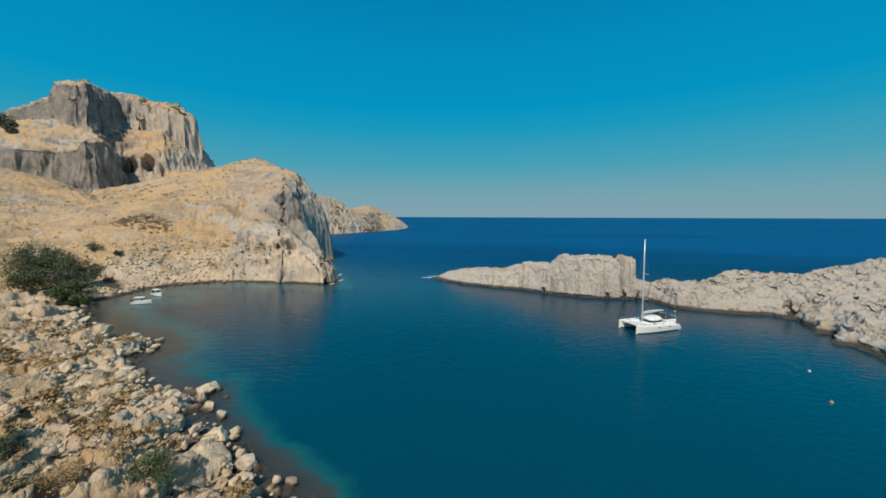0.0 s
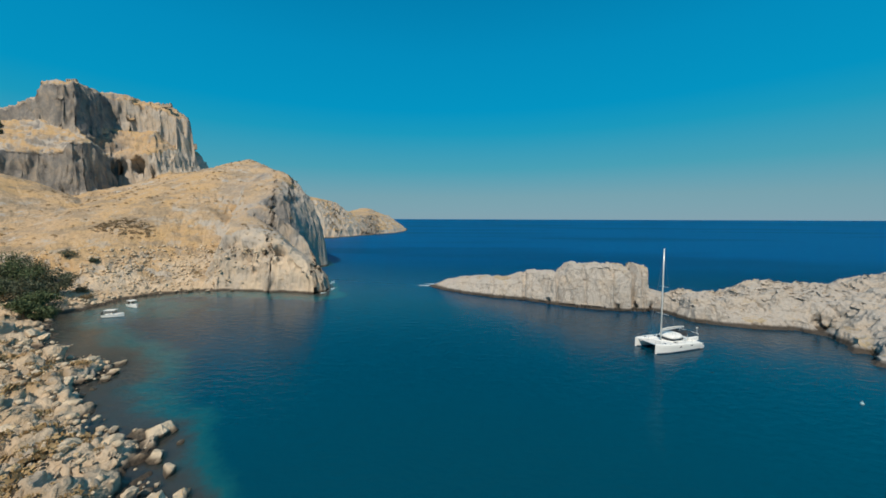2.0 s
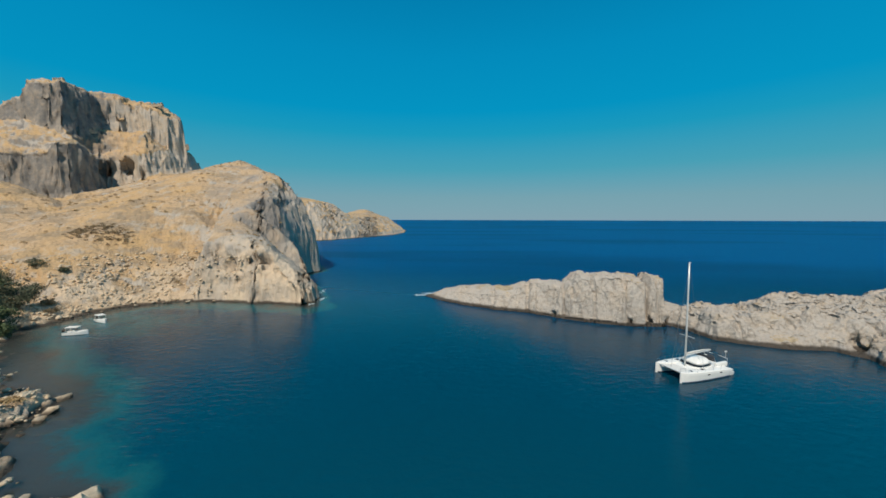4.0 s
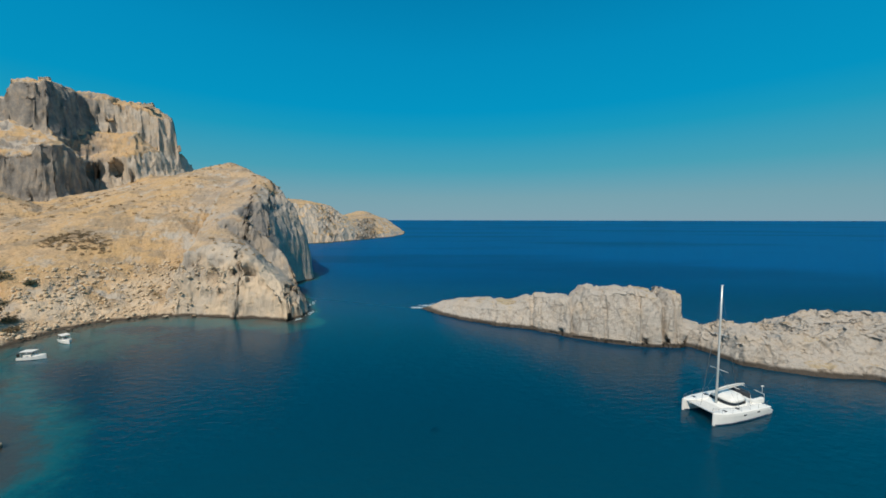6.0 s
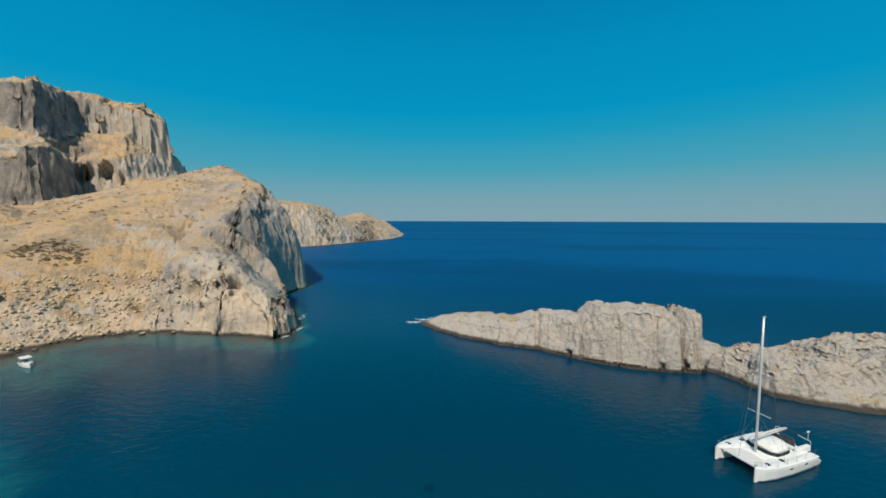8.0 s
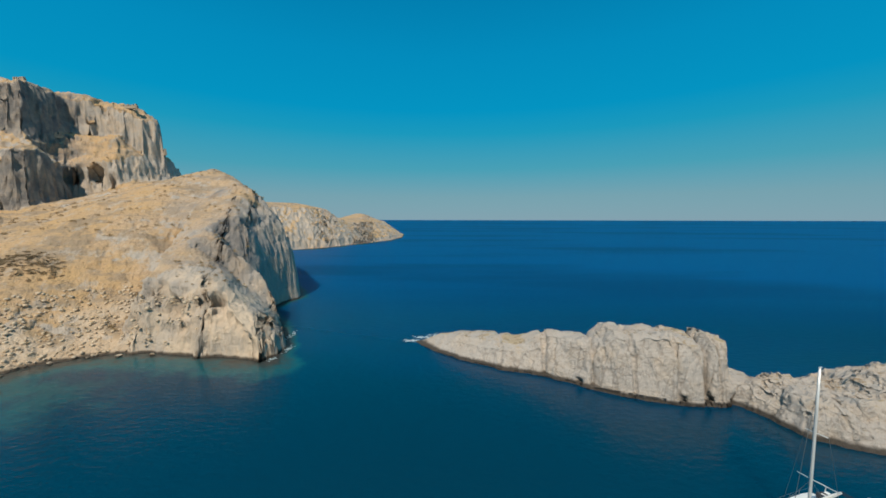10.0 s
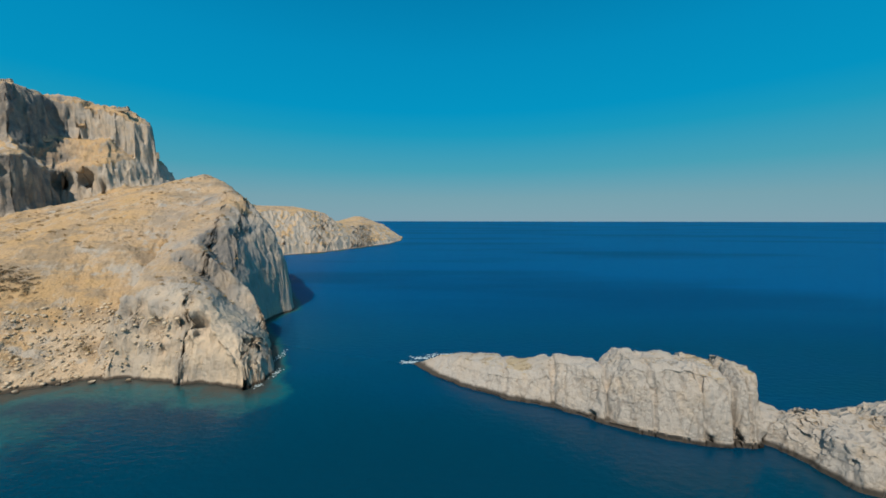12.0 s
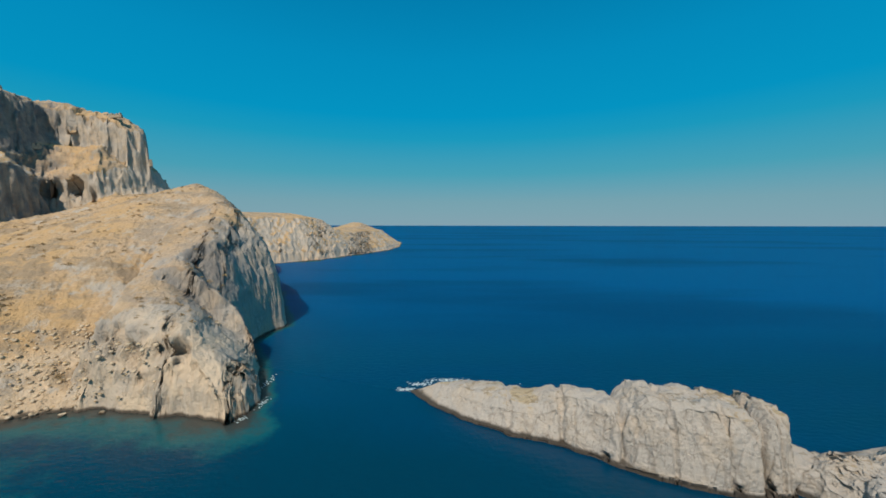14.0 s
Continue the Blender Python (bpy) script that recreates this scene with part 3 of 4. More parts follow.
# ---- sea ----
def sea_sheet():
    turns = np.radians(np.linspace(0, 360, 361))
    rads = np.concatenate([np.arange(0.5, 210, 1.0), np.geomspace(212, 14000, 60)])
    t, r = np.meshgrid(turns[:-1], rads, indexing="ij")
    x, y = 0 - r * np.sin(t), 70 + r * np.cos(t)
    far = -inside(COAST, x, y)
    wide = 15.0 * (0.35 + 0.65 * ease(-x, 15, 40) * (1 - ease(y, 118, 128)) + 0.12 * ease(y, 100, 118) * (1 - ease(y, 126, 140)))
    shoal = 1 - np.clip(far / wide, 0, 1)
    shoal = np.maximum(shoal, np.clip(hill(x, y, -82, 104, 26, 17, -20, 0.5), 0, 1))
    rows, cols = x.shape
    index = np.arange(rows * cols).reshape(rows, cols)
    nxt = np.roll(index, -1, 0)
    faces = np.stack([index[:, :-1], index[:, 1:], nxt[:, 1:], nxt[:, :-1]], -1).reshape(-1, 4)
    mesh = bpy.data.meshes.new("water")
    spots = np.stack([x, y, np.zeros_like(x)], -1).reshape(-1, 3)
    mesh.from_pydata(spots.tolist(), [], faces[:, ::-1].tolist() + [index[:, 0].tolist()])
    mesh.update()
    at = mesh.attributes.new("shoal", "FLOAT", "POINT")
    at.data.foreach_set("value", shoal.astype(np.float32).ravel())
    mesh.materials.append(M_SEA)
    return new("water", mesh)


tagged(sea_sheet(), "deep blue open sea, teal in the sheltered bay", "sea", kind="structure")


# ---- things ----
def part(name, bm, material, parent=None, label="", smooth=False):
    """Links a bmesh as one object, under its thing when one is given."""
    mesh = bpy.data.meshes.new(name)
    bm.to_mesh(mesh)
    bm.free()
    mesh.materials.append(material)
    if smooth:
        mesh.polygons.foreach_set("use_smooth", np.ones(len(mesh.polygons), bool))
    ob = new(name, mesh)
    if parent:
        ob.parent = parent
    if label:
        ob["label"] = label
    return ob


def plain(name, colour, rough=0.5, metal=0.0, vary=0.12, scale=6.0):
    m, tree, b = shader(name, rough, metal)
    grain = noise_of(tree, scale, 5)
    tree.links.new(mix(tree, span(tree, grain, 0.35, 0.7), colour, tuple(v * (1 - vary) for v in colour)), b.inputs["Base Color"])
    return m


M_GEL = plain("white_gelcoat", (0.80, 0.79, 0.76), 0.3, 0, 0.06, 1.2)
M_STRIPE = plain("navy_boot_stripe", (0.03, 0.05, 0.09), 0.4)
M_GLASS = plain("tinted_window", (0.02, 0.022, 0.025), 0.08)
M_ALU = plain("pale_aluminium", (0.72, 0.72, 0.70), 0.35, 0.3, 0.05)
M_NET = plain("trampoline_net", (0.70, 0.69, 0.66), 0.9, 0, 0.25, 20)
M_SAIL = plain("pale_sailcloth", (0.62, 0.61, 0.58), 0.8)
M_DARK = plain("dark_canvas", (0.05, 0.055, 0.065), 0.85)
M_WIRE = plain("steel_wire", (0.35, 0.35, 0.35), 0.4, 0.8)
M_BUOY_W = plain("white_buoy_plastic", (0.38, 0.55, 0.60), 0.5)
M_BUOY_O = plain("orange_buoy_plastic", (0.50, 0.26, 0.20), 0.5)
M_RUB = plain("black_rubber", (0.02, 0.02, 0.02), 0.7)
M_BARK = plain("grey_brown_bark", (0.14, 0.10, 0.07), 0.9)
M_WALLSTONE = plain("weathered_ashlar", (0.42, 0.34, 0.25), 0.9, 0, 0.3, 0.8)
M_BOULDER = rock_material("shore_boulder", (0.60, 0.49, 0.36), (0.66, 0.50, 0.33), (0.62, 0.45, 0.27), 2.2, 0.1, wet="stone")


def leaf_material(name, dark, light):
    m, tree, b = shader(name, 0.75)
    g = tree.nodes.new("ShaderNodeNewGeometry")
    clump = noise_of(tree, 0.8, 3)
    c = mix(tree, g.outputs["Random Per Island"], dark, light)
    c = mix(tree, span(tree, clump, 0.35, 0.65), c, tuple(0.8 * v for v in dark))
    tree.links.new(c, b.inputs["Base Color"])
    b.inputs["Subsurface Weight"].default_value = 0.0
    return m


M_LEAF = leaf_material("green_leaves", (0.065, 0.095, 0.035), (0.13, 0.16, 0.065))
M_DRYLEAF = leaf_material("dry_scrub_leaves", (0.30, 0.20, 0.09), (0.48, 0.34, 0.17))
M_THICKET = leaf_material("brown_thicket_leaves", (0.22, 0.155, 0.085), (0.36, 0.26, 0.14))
M_OLIVE = leaf_material("olive_leaves", (0.075, 0.088, 0.048), (0.14, 0.145, 0.085))


def tube(points, radii, sides=10, cap=True):
    """A tube along a line of points."""
    bm = bmesh.new()
    rings = []
    pts = [Vector(p) for p in points]
    radii = radii if isinstance(radii, (list, tuple)) else [radii] * len(pts)
    for n, p in enumerate(pts):
        ahead = (pts[min(n + 1, len(pts) - 1)] - pts[max(n - 1, 0)]).normalized()
        side = ahead.orthogonal().normalized()
        if abs(ahead.z) < 0.9:
            side = ahead.cross(Vector((0, 0, 1))).normalized()
        up = side.cross(ahead)
        rings.append([bm.verts.new(p + radii[n] * (math.cos(a) * side + math.sin(a) * up)) for a in (math.tau * k / sides for k in range(sides))])
    for a, b in zip(rings, rings[1:]):
        for k in range(sides):
            bm.faces.new((a[k], a[(k + 1) % sides], b[(k + 1) % sides], b[k]))
    if cap:
        bm.faces.new(rings[0][::-1])
        bm.faces.new(rings[-1])
    bmesh.ops.recalc_face_normals(bm, faces=bm.faces)
    return bm


def box(size, at=(0, 0, 0), edge=0.03, segments=2):
    bm = bmesh.new()
    bmesh.ops.create_cube(bm, size=1, matrix=Matrix.Translation(at) @ Matrix.Diagonal((*size, 1)))
    if edge:
        bmesh.ops.bevel(bm, geom=bm.edges[:], offset=edge, segments=segments, affect="EDGES", profile=0.5)
    return bm


def loft(sections):
    """A closed skin over equal-length rings of points, capped at both ends."""
    bm = bmesh.new()
    rings = [[bm.verts.new(p) for p in ring] for ring in sections]
    size = len(rings[0])
    for a, b in zip(rings, rings[1:]):
        for k in range(size):
            bm.faces.new((a[k], a[(k + 1) % size], b[(k + 1) % size], b[k]))
    bm.faces.new(rings[0][::-1])
    bm.faces.new(rings[-1])
    bmesh.ops.recalc_face_normals(bm, faces=bm.faces)
    return bm


# the catamaran: x ahead, y to port, z up from the waterline
def hull_section(x, y0, half, deck, keel):
    pts = []
    for u, v in ((0.0, keel), (0.45, keel * 0.72), (0.80, -0.05), (0.92, 0.35), (1.0, deck * 0.72), (0.98, deck - 0.10), (0.88, deck), (0.45, deck + 0.05)):
        pts.append((u, v))
    ring = [(x, y0 + u * half, v) for u, v in pts] + [(x, y0, deck + 0.07)] + [(x, y0 - u * half, v) for u, v in pts[:0:-1]]
    return ring


def catamaran():
    boat = new("catamaran")
    beam = 2.25
    for y0 in (beam, -beam):
        stations = [(-5.9, 0.62, 0.50, -0.12), (-5.3, 0.72, 0.85, -0.3), (-4.6, 0.80, 1.28, -0.42), (-3, 0.88, 1.42, -0.5), (0, 0.90, 1.52, -0.55), (3, 0.76, 1.60, -0.5),
                    (4.8, 0.46, 1.66, -0.4), (5.6, 0.20, 1.70, -0.25), (5.9, 0.06, 1.70, 0.05)]
        hull = part("hull", loft([hull_section(x, y0, h, d, k) for x, h, d, k in stations]), M_GEL, boat, "white fibreglass hull with a plumb bow", smooth=False)
        bm = loft([[(x, y0 - h * 0.955, 0.04), (x, y0 - h * 0.965, 0.16), (x, y0 + h * 0.965, 0.16), (x, y0 + h * 0.955, 0.04)] for x, h, d, k in stations[2:-1]])
        part("boot_stripe", bm, M_STRIPE, hull, "dark stripe along the waterline")
        for n, x in enumerate((-2.2, 0.6)):
            for side in (1, -1):
                part("porthole", box((0.55, 0.05, 0.17), (x, y0 + side * 0.885, 1.02), 0.02), M_GLASS, hull, "dark oblong hull window")
        part("swim_step", box((0.9, 0.95, 0.06), (-5.35, y0, 0.90), 0.02), M_GEL, hull)
        for x in (3.6, 1.0):
            part("deck_hatch", box((0.55, 0.5, 0.06), (x, y0, 1.66 if x > 2 else 1.62), 0.025), M_GLASS, hull, "dark deck hatch")
    sections = []
    for x, half, low, high in ((-4.9, 1.75, 0.85, 1.30), (-2, 1.75, 0.78, 1.45), (1.2, 1.75, 0.80, 1.50), (2.2, 1.7, 0.95, 1.45), (2.6, 1.65, 1.15, 1.32)):
        sections.append([(x, -half, low), (x, half, low), (x, half, high), (x, 0, high + 0.06), (x, -half, high)])
    part("bridge_deck", loft(sections), M_GEL, boat)
    part("trampoline", box((2.6, 3.1, 0.03), (3.95, 0, 1.36), 0), M_NET, boat, "pale woven trampoline between the bows")
    part("cross_beam", tube([(5.3, -2.1, 1.5), (5.3, 2.1, 1.5)], 0.11), M_ALU, boat, "aluminium beam between the bows")
    # saloon: a low dome with a wrap-round window band
    def dome(rows):
        rings = []
        for z, front, rear, half in rows:
            ring = []
            for k in range(28):
                a = math.tau * k / 28
                c, d = math.cos(a), math.sin(a)
                fx = front if c > 0 else rear
                p = 0.62
                ring.append(((fx if c > 0 else -rear) * abs(c) ** p * (1 if c > 0 else 1), half * math.copysign(abs(d) ** p, d), z))
            rings.append(ring)
        return loft(rings)
    saloon = part("saloon", dome([(1.35, 1.75, 2.7, 1.95), (1.7, 1.6, 2.65, 1.88)]), M_GEL, boat, "rounded white saloon")
    part("window_band", dome([(1.7, 1.58, 2.6, 1.86), (1.87, 1.4, 2.55, 1.78), (2.03, 1.2, 2.5, 1.7)]), M_GLASS, saloon, "dark wrap-round saloon window")
    part("coach_roof", dome([(2.03, 1.24, 2.55, 1.74), (2.32, 1.0, 2.45, 1.6), (2.58, 0.5, 2.2, 1.3), (2.7, 0.1, 1.8, 0.75)]), M_GEL, saloon, "smooth domed white roof", smooth=True)
    for y in (-1.7, 1.7):
        part("cockpit_coaming", box((2.6, 0.5, 0.75), (-4.2, y, 1.6), 0.1), M_GEL, boat)
    part("helm_seat", box((0.6, 1.0, 0.7), (-3.5, -1.0, 1.75), 0.08), M_GEL, boat)
    bimini = part("folded_bimini", tube([(-2.9, -1.5, 2.7), (-3.0, -1.2, 2.95), (-3.0, 1.2, 2.95), (-2.9, 1.5, 2.7)], 0.1, 8), M_DARK, boat, "dark folded canvas on a hoop")
    for y in (-1.5, 1.5):
        part("hoop_leg", tube([(-3.2, y, 1.6), (-2.9, y, 2.7)], 0.03, 6), M_ALU, bimini)
    # rig
    mast = part("mast", tube([(2.0, 0, 1.5), (2.1, 0, 8), (2.22, 0, 14), (2.32, 0, 19.0)], [0.15, 0.15, 0.14, 0.11], 12), M_ALU, boat, "tall pale aluminium mast", smooth=True)
    for z, w in ((6.6, 1.3), (11.8, 0.95)):
        part("spreader", tube([(1.85, -w, z), (2.1, 0, z + 0.12), (1.85, w, z)], 0.045, 6), M_ALU, mast)
    part("masthead", box((0.5, 0.12, 0.12), (2.25, 0, 19.05), 0.02), M_ALU, mast)
    boom = part("boom", tube([(1.8, 0, 3.35), (-3.9, 0, 3.55)], 0.11, 8), M_ALU, boat)
    part("furled_mainsail", tube([(1.7, 0, 3.6), (0, 0, 3.72), (-2.2, 0, 3.72), (-3.8, 0, 3.66)], [0.13, 0.15, 0.13, 0.07], 10), M_SAIL, boom, "pale sail lashed along the boom", smooth=True)
    part("forestay", tube([(5.2, 0, 1.7), (3.8, 0, 9.8), (2.4, 0, 17.2)], [0.02, 0.025, 0.015], 5), M_WIRE, boat, "thin steel forestay")
    for y in (-1, 1):
        part("shroud", tube([(1.2, y * 2.7, 1.6), (1.75, y * 0.95, 11.8), (1.9, 0, 17.2)], 0.012, 4), M_WIRE, boat)
        part("lower_shroud", tube([(1.0, y * 2.7, 1.6), (2.0, 0, 6.6)], 0.012, 4), M_WIRE, boat)
        part("rail_wire", tube([(-5.0, y * 2.8, 2.05), (0, y * 2.95, 2.15), (3.4, y * 2.8, 2.25), (5.6, y * 2.2, 2.3)], 0.012, 4), M_WIRE, boat)
        for x in (-4.2, -2.4, -0.6, 1.2, 3.0, 4.6):
            yy = y * (2.15 + (0.8 if x < 3.5 else 0.5))
            part("stanchion", tube([(x, yy, 1.45), (x, yy, 2.2)], 0.018, 5), M_WIRE, boat)
        part("pulpit", tube([(4.9, y * 2.45, 1.6), (5.1, y * 2.4, 2.3), (5.8, y * 2.15, 2.35), (5.85, y * 2.15, 1.7)], 0.022, 5), M_WIRE, boat)
    arch = part("stern_arch", tube([(-5.2, -2.0, 1.3), (-5.4, -1.9, 2.5), (-5.4, 0, 2.65), (-5.4, 1.9, 2.5), (-5.2, 2.0, 1.3)], 0.05, 8), M_ALU, boat, "metal arch at the stern")
    part("solar_panel", box((0.7, 1.3, 0.04), (-5.4, 0, 2.74), 0.01), M_GLASS, arch, "dark flat solar panel")
    part("pole", tube([(-5.4, 1.6, 2.5), (-5.4, 1.6, 3.6)], 0.03, 6), M_ALU, arch)
    part("wind_generator", tube([(-5.75, 1.6, 3.6), (-5.4, 1.6, 3.65), (-5.1, 1.6, 3.65)], [0.03, 0.1, 0.06], 8), M_GEL, arch)
    part("cockpit_canvas", box((0.06, 3.2, 0.7), (-2.75, 0, 2.5), 0.02), M_DARK, boat, "dark canvas at the saloon door")
    return tagged(boat, "white sailing catamaran with a tall bare mast, at anchor", "catamaran")


boat = catamaran()
boat.matrix_world = pose(43.2, 76.0, 0.0, 0, 0, 200.3)


def motor_boat(with_roof):
    """x ahead; a little open runabout of about 4.6 m."""
    b = new("motor_boat")
    stations = [(-2.2, 0.82, 0.62), (-1.0, 0.92, 0.66), (0.4, 0.90, 0.74), (1.4, 0.66, 0.82), (2.1, 0.28, 0.90), (2.4, 0.04, 0.94)]
    outer = [[(x, -h, d), (x, -h * 0.9, 0.1), (x, 0, -0.2), (x, h * 0.9, 0.1), (x, h, d), (x, h * 0.86, d), (x, h * 0.8, 0.22), (x, -h * 0.8, 0.22), (x, -h * 0.86, d)] for x, h, d in stations]
    part("hull", loft(outer), M_GEL, b, "white open hull")
    part("foredeck", loft([[(x, -h * 0.9, d - 0.06), (x, h * 0.9, d - 0.06), (x, h * 0.7, d + 0.08), (x, -h * 0.7, d + 0.08)] for x, h, d in stations[2:]]), M_GEL, b)
    part("bench", box((0.4, 1.35, 0.3), (-1.3, 0, 0.42), 0.04), M_GEL, b)
    part("console", box((0.5, 0.7, 0.75), (-0.2, 0, 0.62), 0.06), M_GEL, b)
    part("windscreen", box((0.05, 0.75, 0.32), (0.05, 0, 1.1), 0.015), M_GLASS, b)
    motor = part("outboard_motor", box((0.42, 0.34, 0.5), (-2.4, 0, 0.95), 0.08), M_RUB, b, "black outboard motor")
    part("leg", tube([(-2.45, 0, 0.8), (-2.5, 0, -0.3)], 0.07, 6), M_RUB, motor)
    if with_roof:
        roof = part("sun_roof", box((2.3, 1.6, 0.07), (-0.5, 0, 1.75), 0.03), M_GEL, b, "flat white sun roof on posts")
        for x in (-1.5, 0.5):
            for y in (-0.7, 0.7):
                part("post", tube([(x, y, 0.6), (x, y, 1.75)], 0.025, 5), M_ALU, roof)
    return b


near_boat = tagged(motor_boat(True), "small white motor boat with a sun roof, moored off the beach", "motor boat", "boats off the beach")
near_boat.matrix_world = pose(-82.4, 93.2, 0, 0, 0, 12)
far_boat = tagged(motor_boat(True), "small white motor boat moored beside the rocks", "motor boat", "boats off the beach")
far_boat.matrix_world = pose(-86.2, 103.2, 0, 0, 0, -28)


def buoy(at, material, label):
    b = new("mooring_buoy")
    bm = bmesh.new()
    bmesh.ops.create_uvsphere(bm, u_segments=16, v_segments=10, radius=0.22, matrix=Matrix.Diagonal((1, 1, 0.85, 1)))
    part("float", bm, material, b, smooth=True)
    part("collar", tube([(0, 0, 0.15), (0, 0, 0.28)], [0.08, 0.05], 10), material, b)
    ring = [(0.06 * math.cos(a), 0, 0.32 + 0.06 * math.sin(a)) for a in np.linspace(0, math.tau, 11)]
    part("ring", tube(ring, 0.02, 5), M_WIRE, b)
    b.matrix_world = pose(*at)
    return tagged(b, label, "buoy")


buoy((56.3, 54.2, 0.06), M_BUOY_W, "pale blue-white mooring buoy floating in the bay")
buoy((49.9, 44.5, 0.06), M_BUOY_O, "orange mooring buoy floating in the bay")


# ---- boulders, stones, plants ----
def ground_at(form, x, y):
    return float(form(np.array([[x]], float), np.array([[y]], float))[0][0, 0])


def rock_mesh(seed, bits=3):
    bm = bmesh.new()
    bmesh.ops.create_icosphere(bm, subdivisions=bits, radius=1)
    rng = random.Random(seed)
    off = Vector((rng.uniform(0, 90), rng.uniform(0, 90), rng.uniform(0, 90)))
    cuts = [(Vector((rng.gauss(0, 1), rng.gauss(0, 1), rng.gauss(0, 0.7))).normalized(), rng.uniform(0.45, 0.8)) for _ in range(14)]
    for v in bm.verts:
        p = v.co.copy()
        for n, far in cuts:
            over = p.dot(n) - far
            if over > 0:
                p -= n * over * 0.97
        p *= 1 + 0.22 * noise.noise(p * 1.4 + off) + 0.10 * noise.noise(p * 3.5 + off)
        v.co = Vector((p.x * 1.15, p.y * 0.95, p.z * 0.8))
    mesh = bpy.data.meshes.new("boulder")
    bm.to_mesh(mesh)
    bm.free()
    mesh.materials.append(M_BOULDER)
    return mesh


ROCKS = [rock_mesh(n) for n in range(9)]
rng = random.Random(5)


def boulder(x, y, z, size, label, group):
    ob = new("boulder", ROCKS[rng.randrange(len(ROCKS))])
    ob.matrix_world = pose(x, y, z, rng.uniform(-20, 20), rng.uniform(-20, 20), rng.uniform(0, 360)) @ Matrix.Diagonal((size, size * rng.uniform(0.8, 1.1), size * rng.uniform(0.7, 1.0), 1))
    return tagged(ob, label, "boulder", group)


for x, y, size in ((-26.2, 38.7, 0.85), (-28.6, 43.4, 0.5), (-26.4, 35.9, 0.75), (-29.2, 40.6, 1.1), (-24.2, 34.6, 0.6), (-20.4, 31.8, 0.5), (-31.6, 45.6, 1.3), (-52.2, 60.4, 1.2), (-79.5, 124.3, 0.9), (-91.5, 119.5, 0.8), (-72, 125.6, 0.8), (-86, 123.2, 0.6), (-94.5, 112, 0.7)):
    boulder(x, y, 0.15 * size, size, "pale boulder standing in the shallows, dark at the waterline", "boulders in the shallows")
shore = COAST[3:19]
for n in range(80):
    k = rng.randrange(len(shore) - 1)
    a, b = Vector(shore[k]), Vector(shore[k + 1])
    p = a.lerp(b, rng.random())
    inward = Vector((-(b - a).y, (b - a).x)).normalized()
    p += inward * rng.triangular(-1.5, 12, 1)
    size = 0.3 + 1.25 * rng.random() ** 2.6
    z = ground_at(west_land, p.x, p.y)
    if z < -0.6:
        continue
    boulder(p.x, p.y, max(z, -0.1) - size * 0.05, size, "sun-bleached limestone boulder on the rocky shore", "boulders along the near shore")


def scatter(name, count, area, form, pick, unit, sizes, material, label, category, sink=0.1):
    """Very many small pieces of one kind in one mesh, strewn over the ground."""
    r = np.random.RandomState(len(name) * 7 + count)
    x, y = r.uniform(area[0], area[1], count * 4), r.uniform(area[2], area[3], count * 4)
    z, d = form(x[None], y[None])
    z, d = z[0], d[0]
    keep = np.flatnonzero(pick(x, y, z, d, r))[:count]
    x, y, z = x[keep], y[keep], z[keep]
    points, faces = unit
    size = sizes[0] + (sizes[1] - sizes[0]) * r.rand(len(x)) ** 2.5
    turn = r.rand(len(x)) * math.tau
    squash = r.uniform(0.7, 1.1, (len(x), 3))
    p = points[None] * squash[:, None] * size[:, None, None]
    c, s = np.cos(turn)[:, None], np.sin(turn)[:, None]
    spots = np.stack([p[..., 0] * c - p[..., 1] * s + x[:, None], p[..., 0] * s + p[..., 1] * c + y[:, None], p[..., 2] + (z + sink * size)[:, None]], -1)
    index = faces[None] + (np.arange(len(x)) * len(points))[:, None, None]
    width = faces.shape[1]
    mesh = bpy.data.meshes.new(name)
    mesh.vertices.add(spots.shape[0] * spots.shape[1])
    mesh.vertices.foreach_set("co", spots.astype(np.float32).ravel())
    flat = index.reshape(-1, width).astype(np.int32)
    mesh.loops.add(flat.size)
    mesh.loops.foreach_set("vertex_index", flat.ravel())
    mesh.polygons.add(len(flat))
    mesh.polygons.foreach_set("loop_start", np.arange(0, flat.size, width, dtype=np.int32))
    mesh.update(calc_edges=True)
    mesh.materials.append(material)
    return tagged(new(name, mesh), label, category, kind="stuff")


def low_rock(seed):
    bm = bmesh.new()
    bmesh.ops.create_icosphere(bm, subdivisions=1, radius=1)
    r = random.Random(seed)
    for v in bm.verts:
        v.co *= r.uniform(0.65, 1.1)
        v.co.z *= 0.75
    bm.verts.index_update()
    out = np.array([v.co[:] for v in bm.verts]), np.array([[v.index for v in f.verts] for f in bm.faces])
    bm.free()
    return out


def tuft(seed, leaves, flat=0.6):
    """A small rounded bush of loose leaf blades."""
    r = np.random.RandomState(seed)
    v = r.normal(size=(leaves, 3))
    v /= np.linalg.norm(v, axis=1, keepdims=True)
    v[:, 2] = np.abs(v[:, 2])
    centre = v * r.uniform(0.45, 1.0, (leaves, 1)) * (1, 1, flat)
    a = r.normal(size=(leaves, 3)); a /= np.linalg.norm(a, axis=1, keepdims=True)
    b = np.cross(a, r.normal(size=(leaves, 3))); b /= np.linalg.norm(b, axis=1, keepdims=True)
    s = r.uniform(0.13, 0.26, (leaves, 1))
    quad = np.stack([centre - a * s, centre - b * s * 0.6, centre + a * s, centre + b * s * 0.6], 1)
    return quad.reshape(-1, 3), np.arange(leaves * 4).reshape(-1, 4)


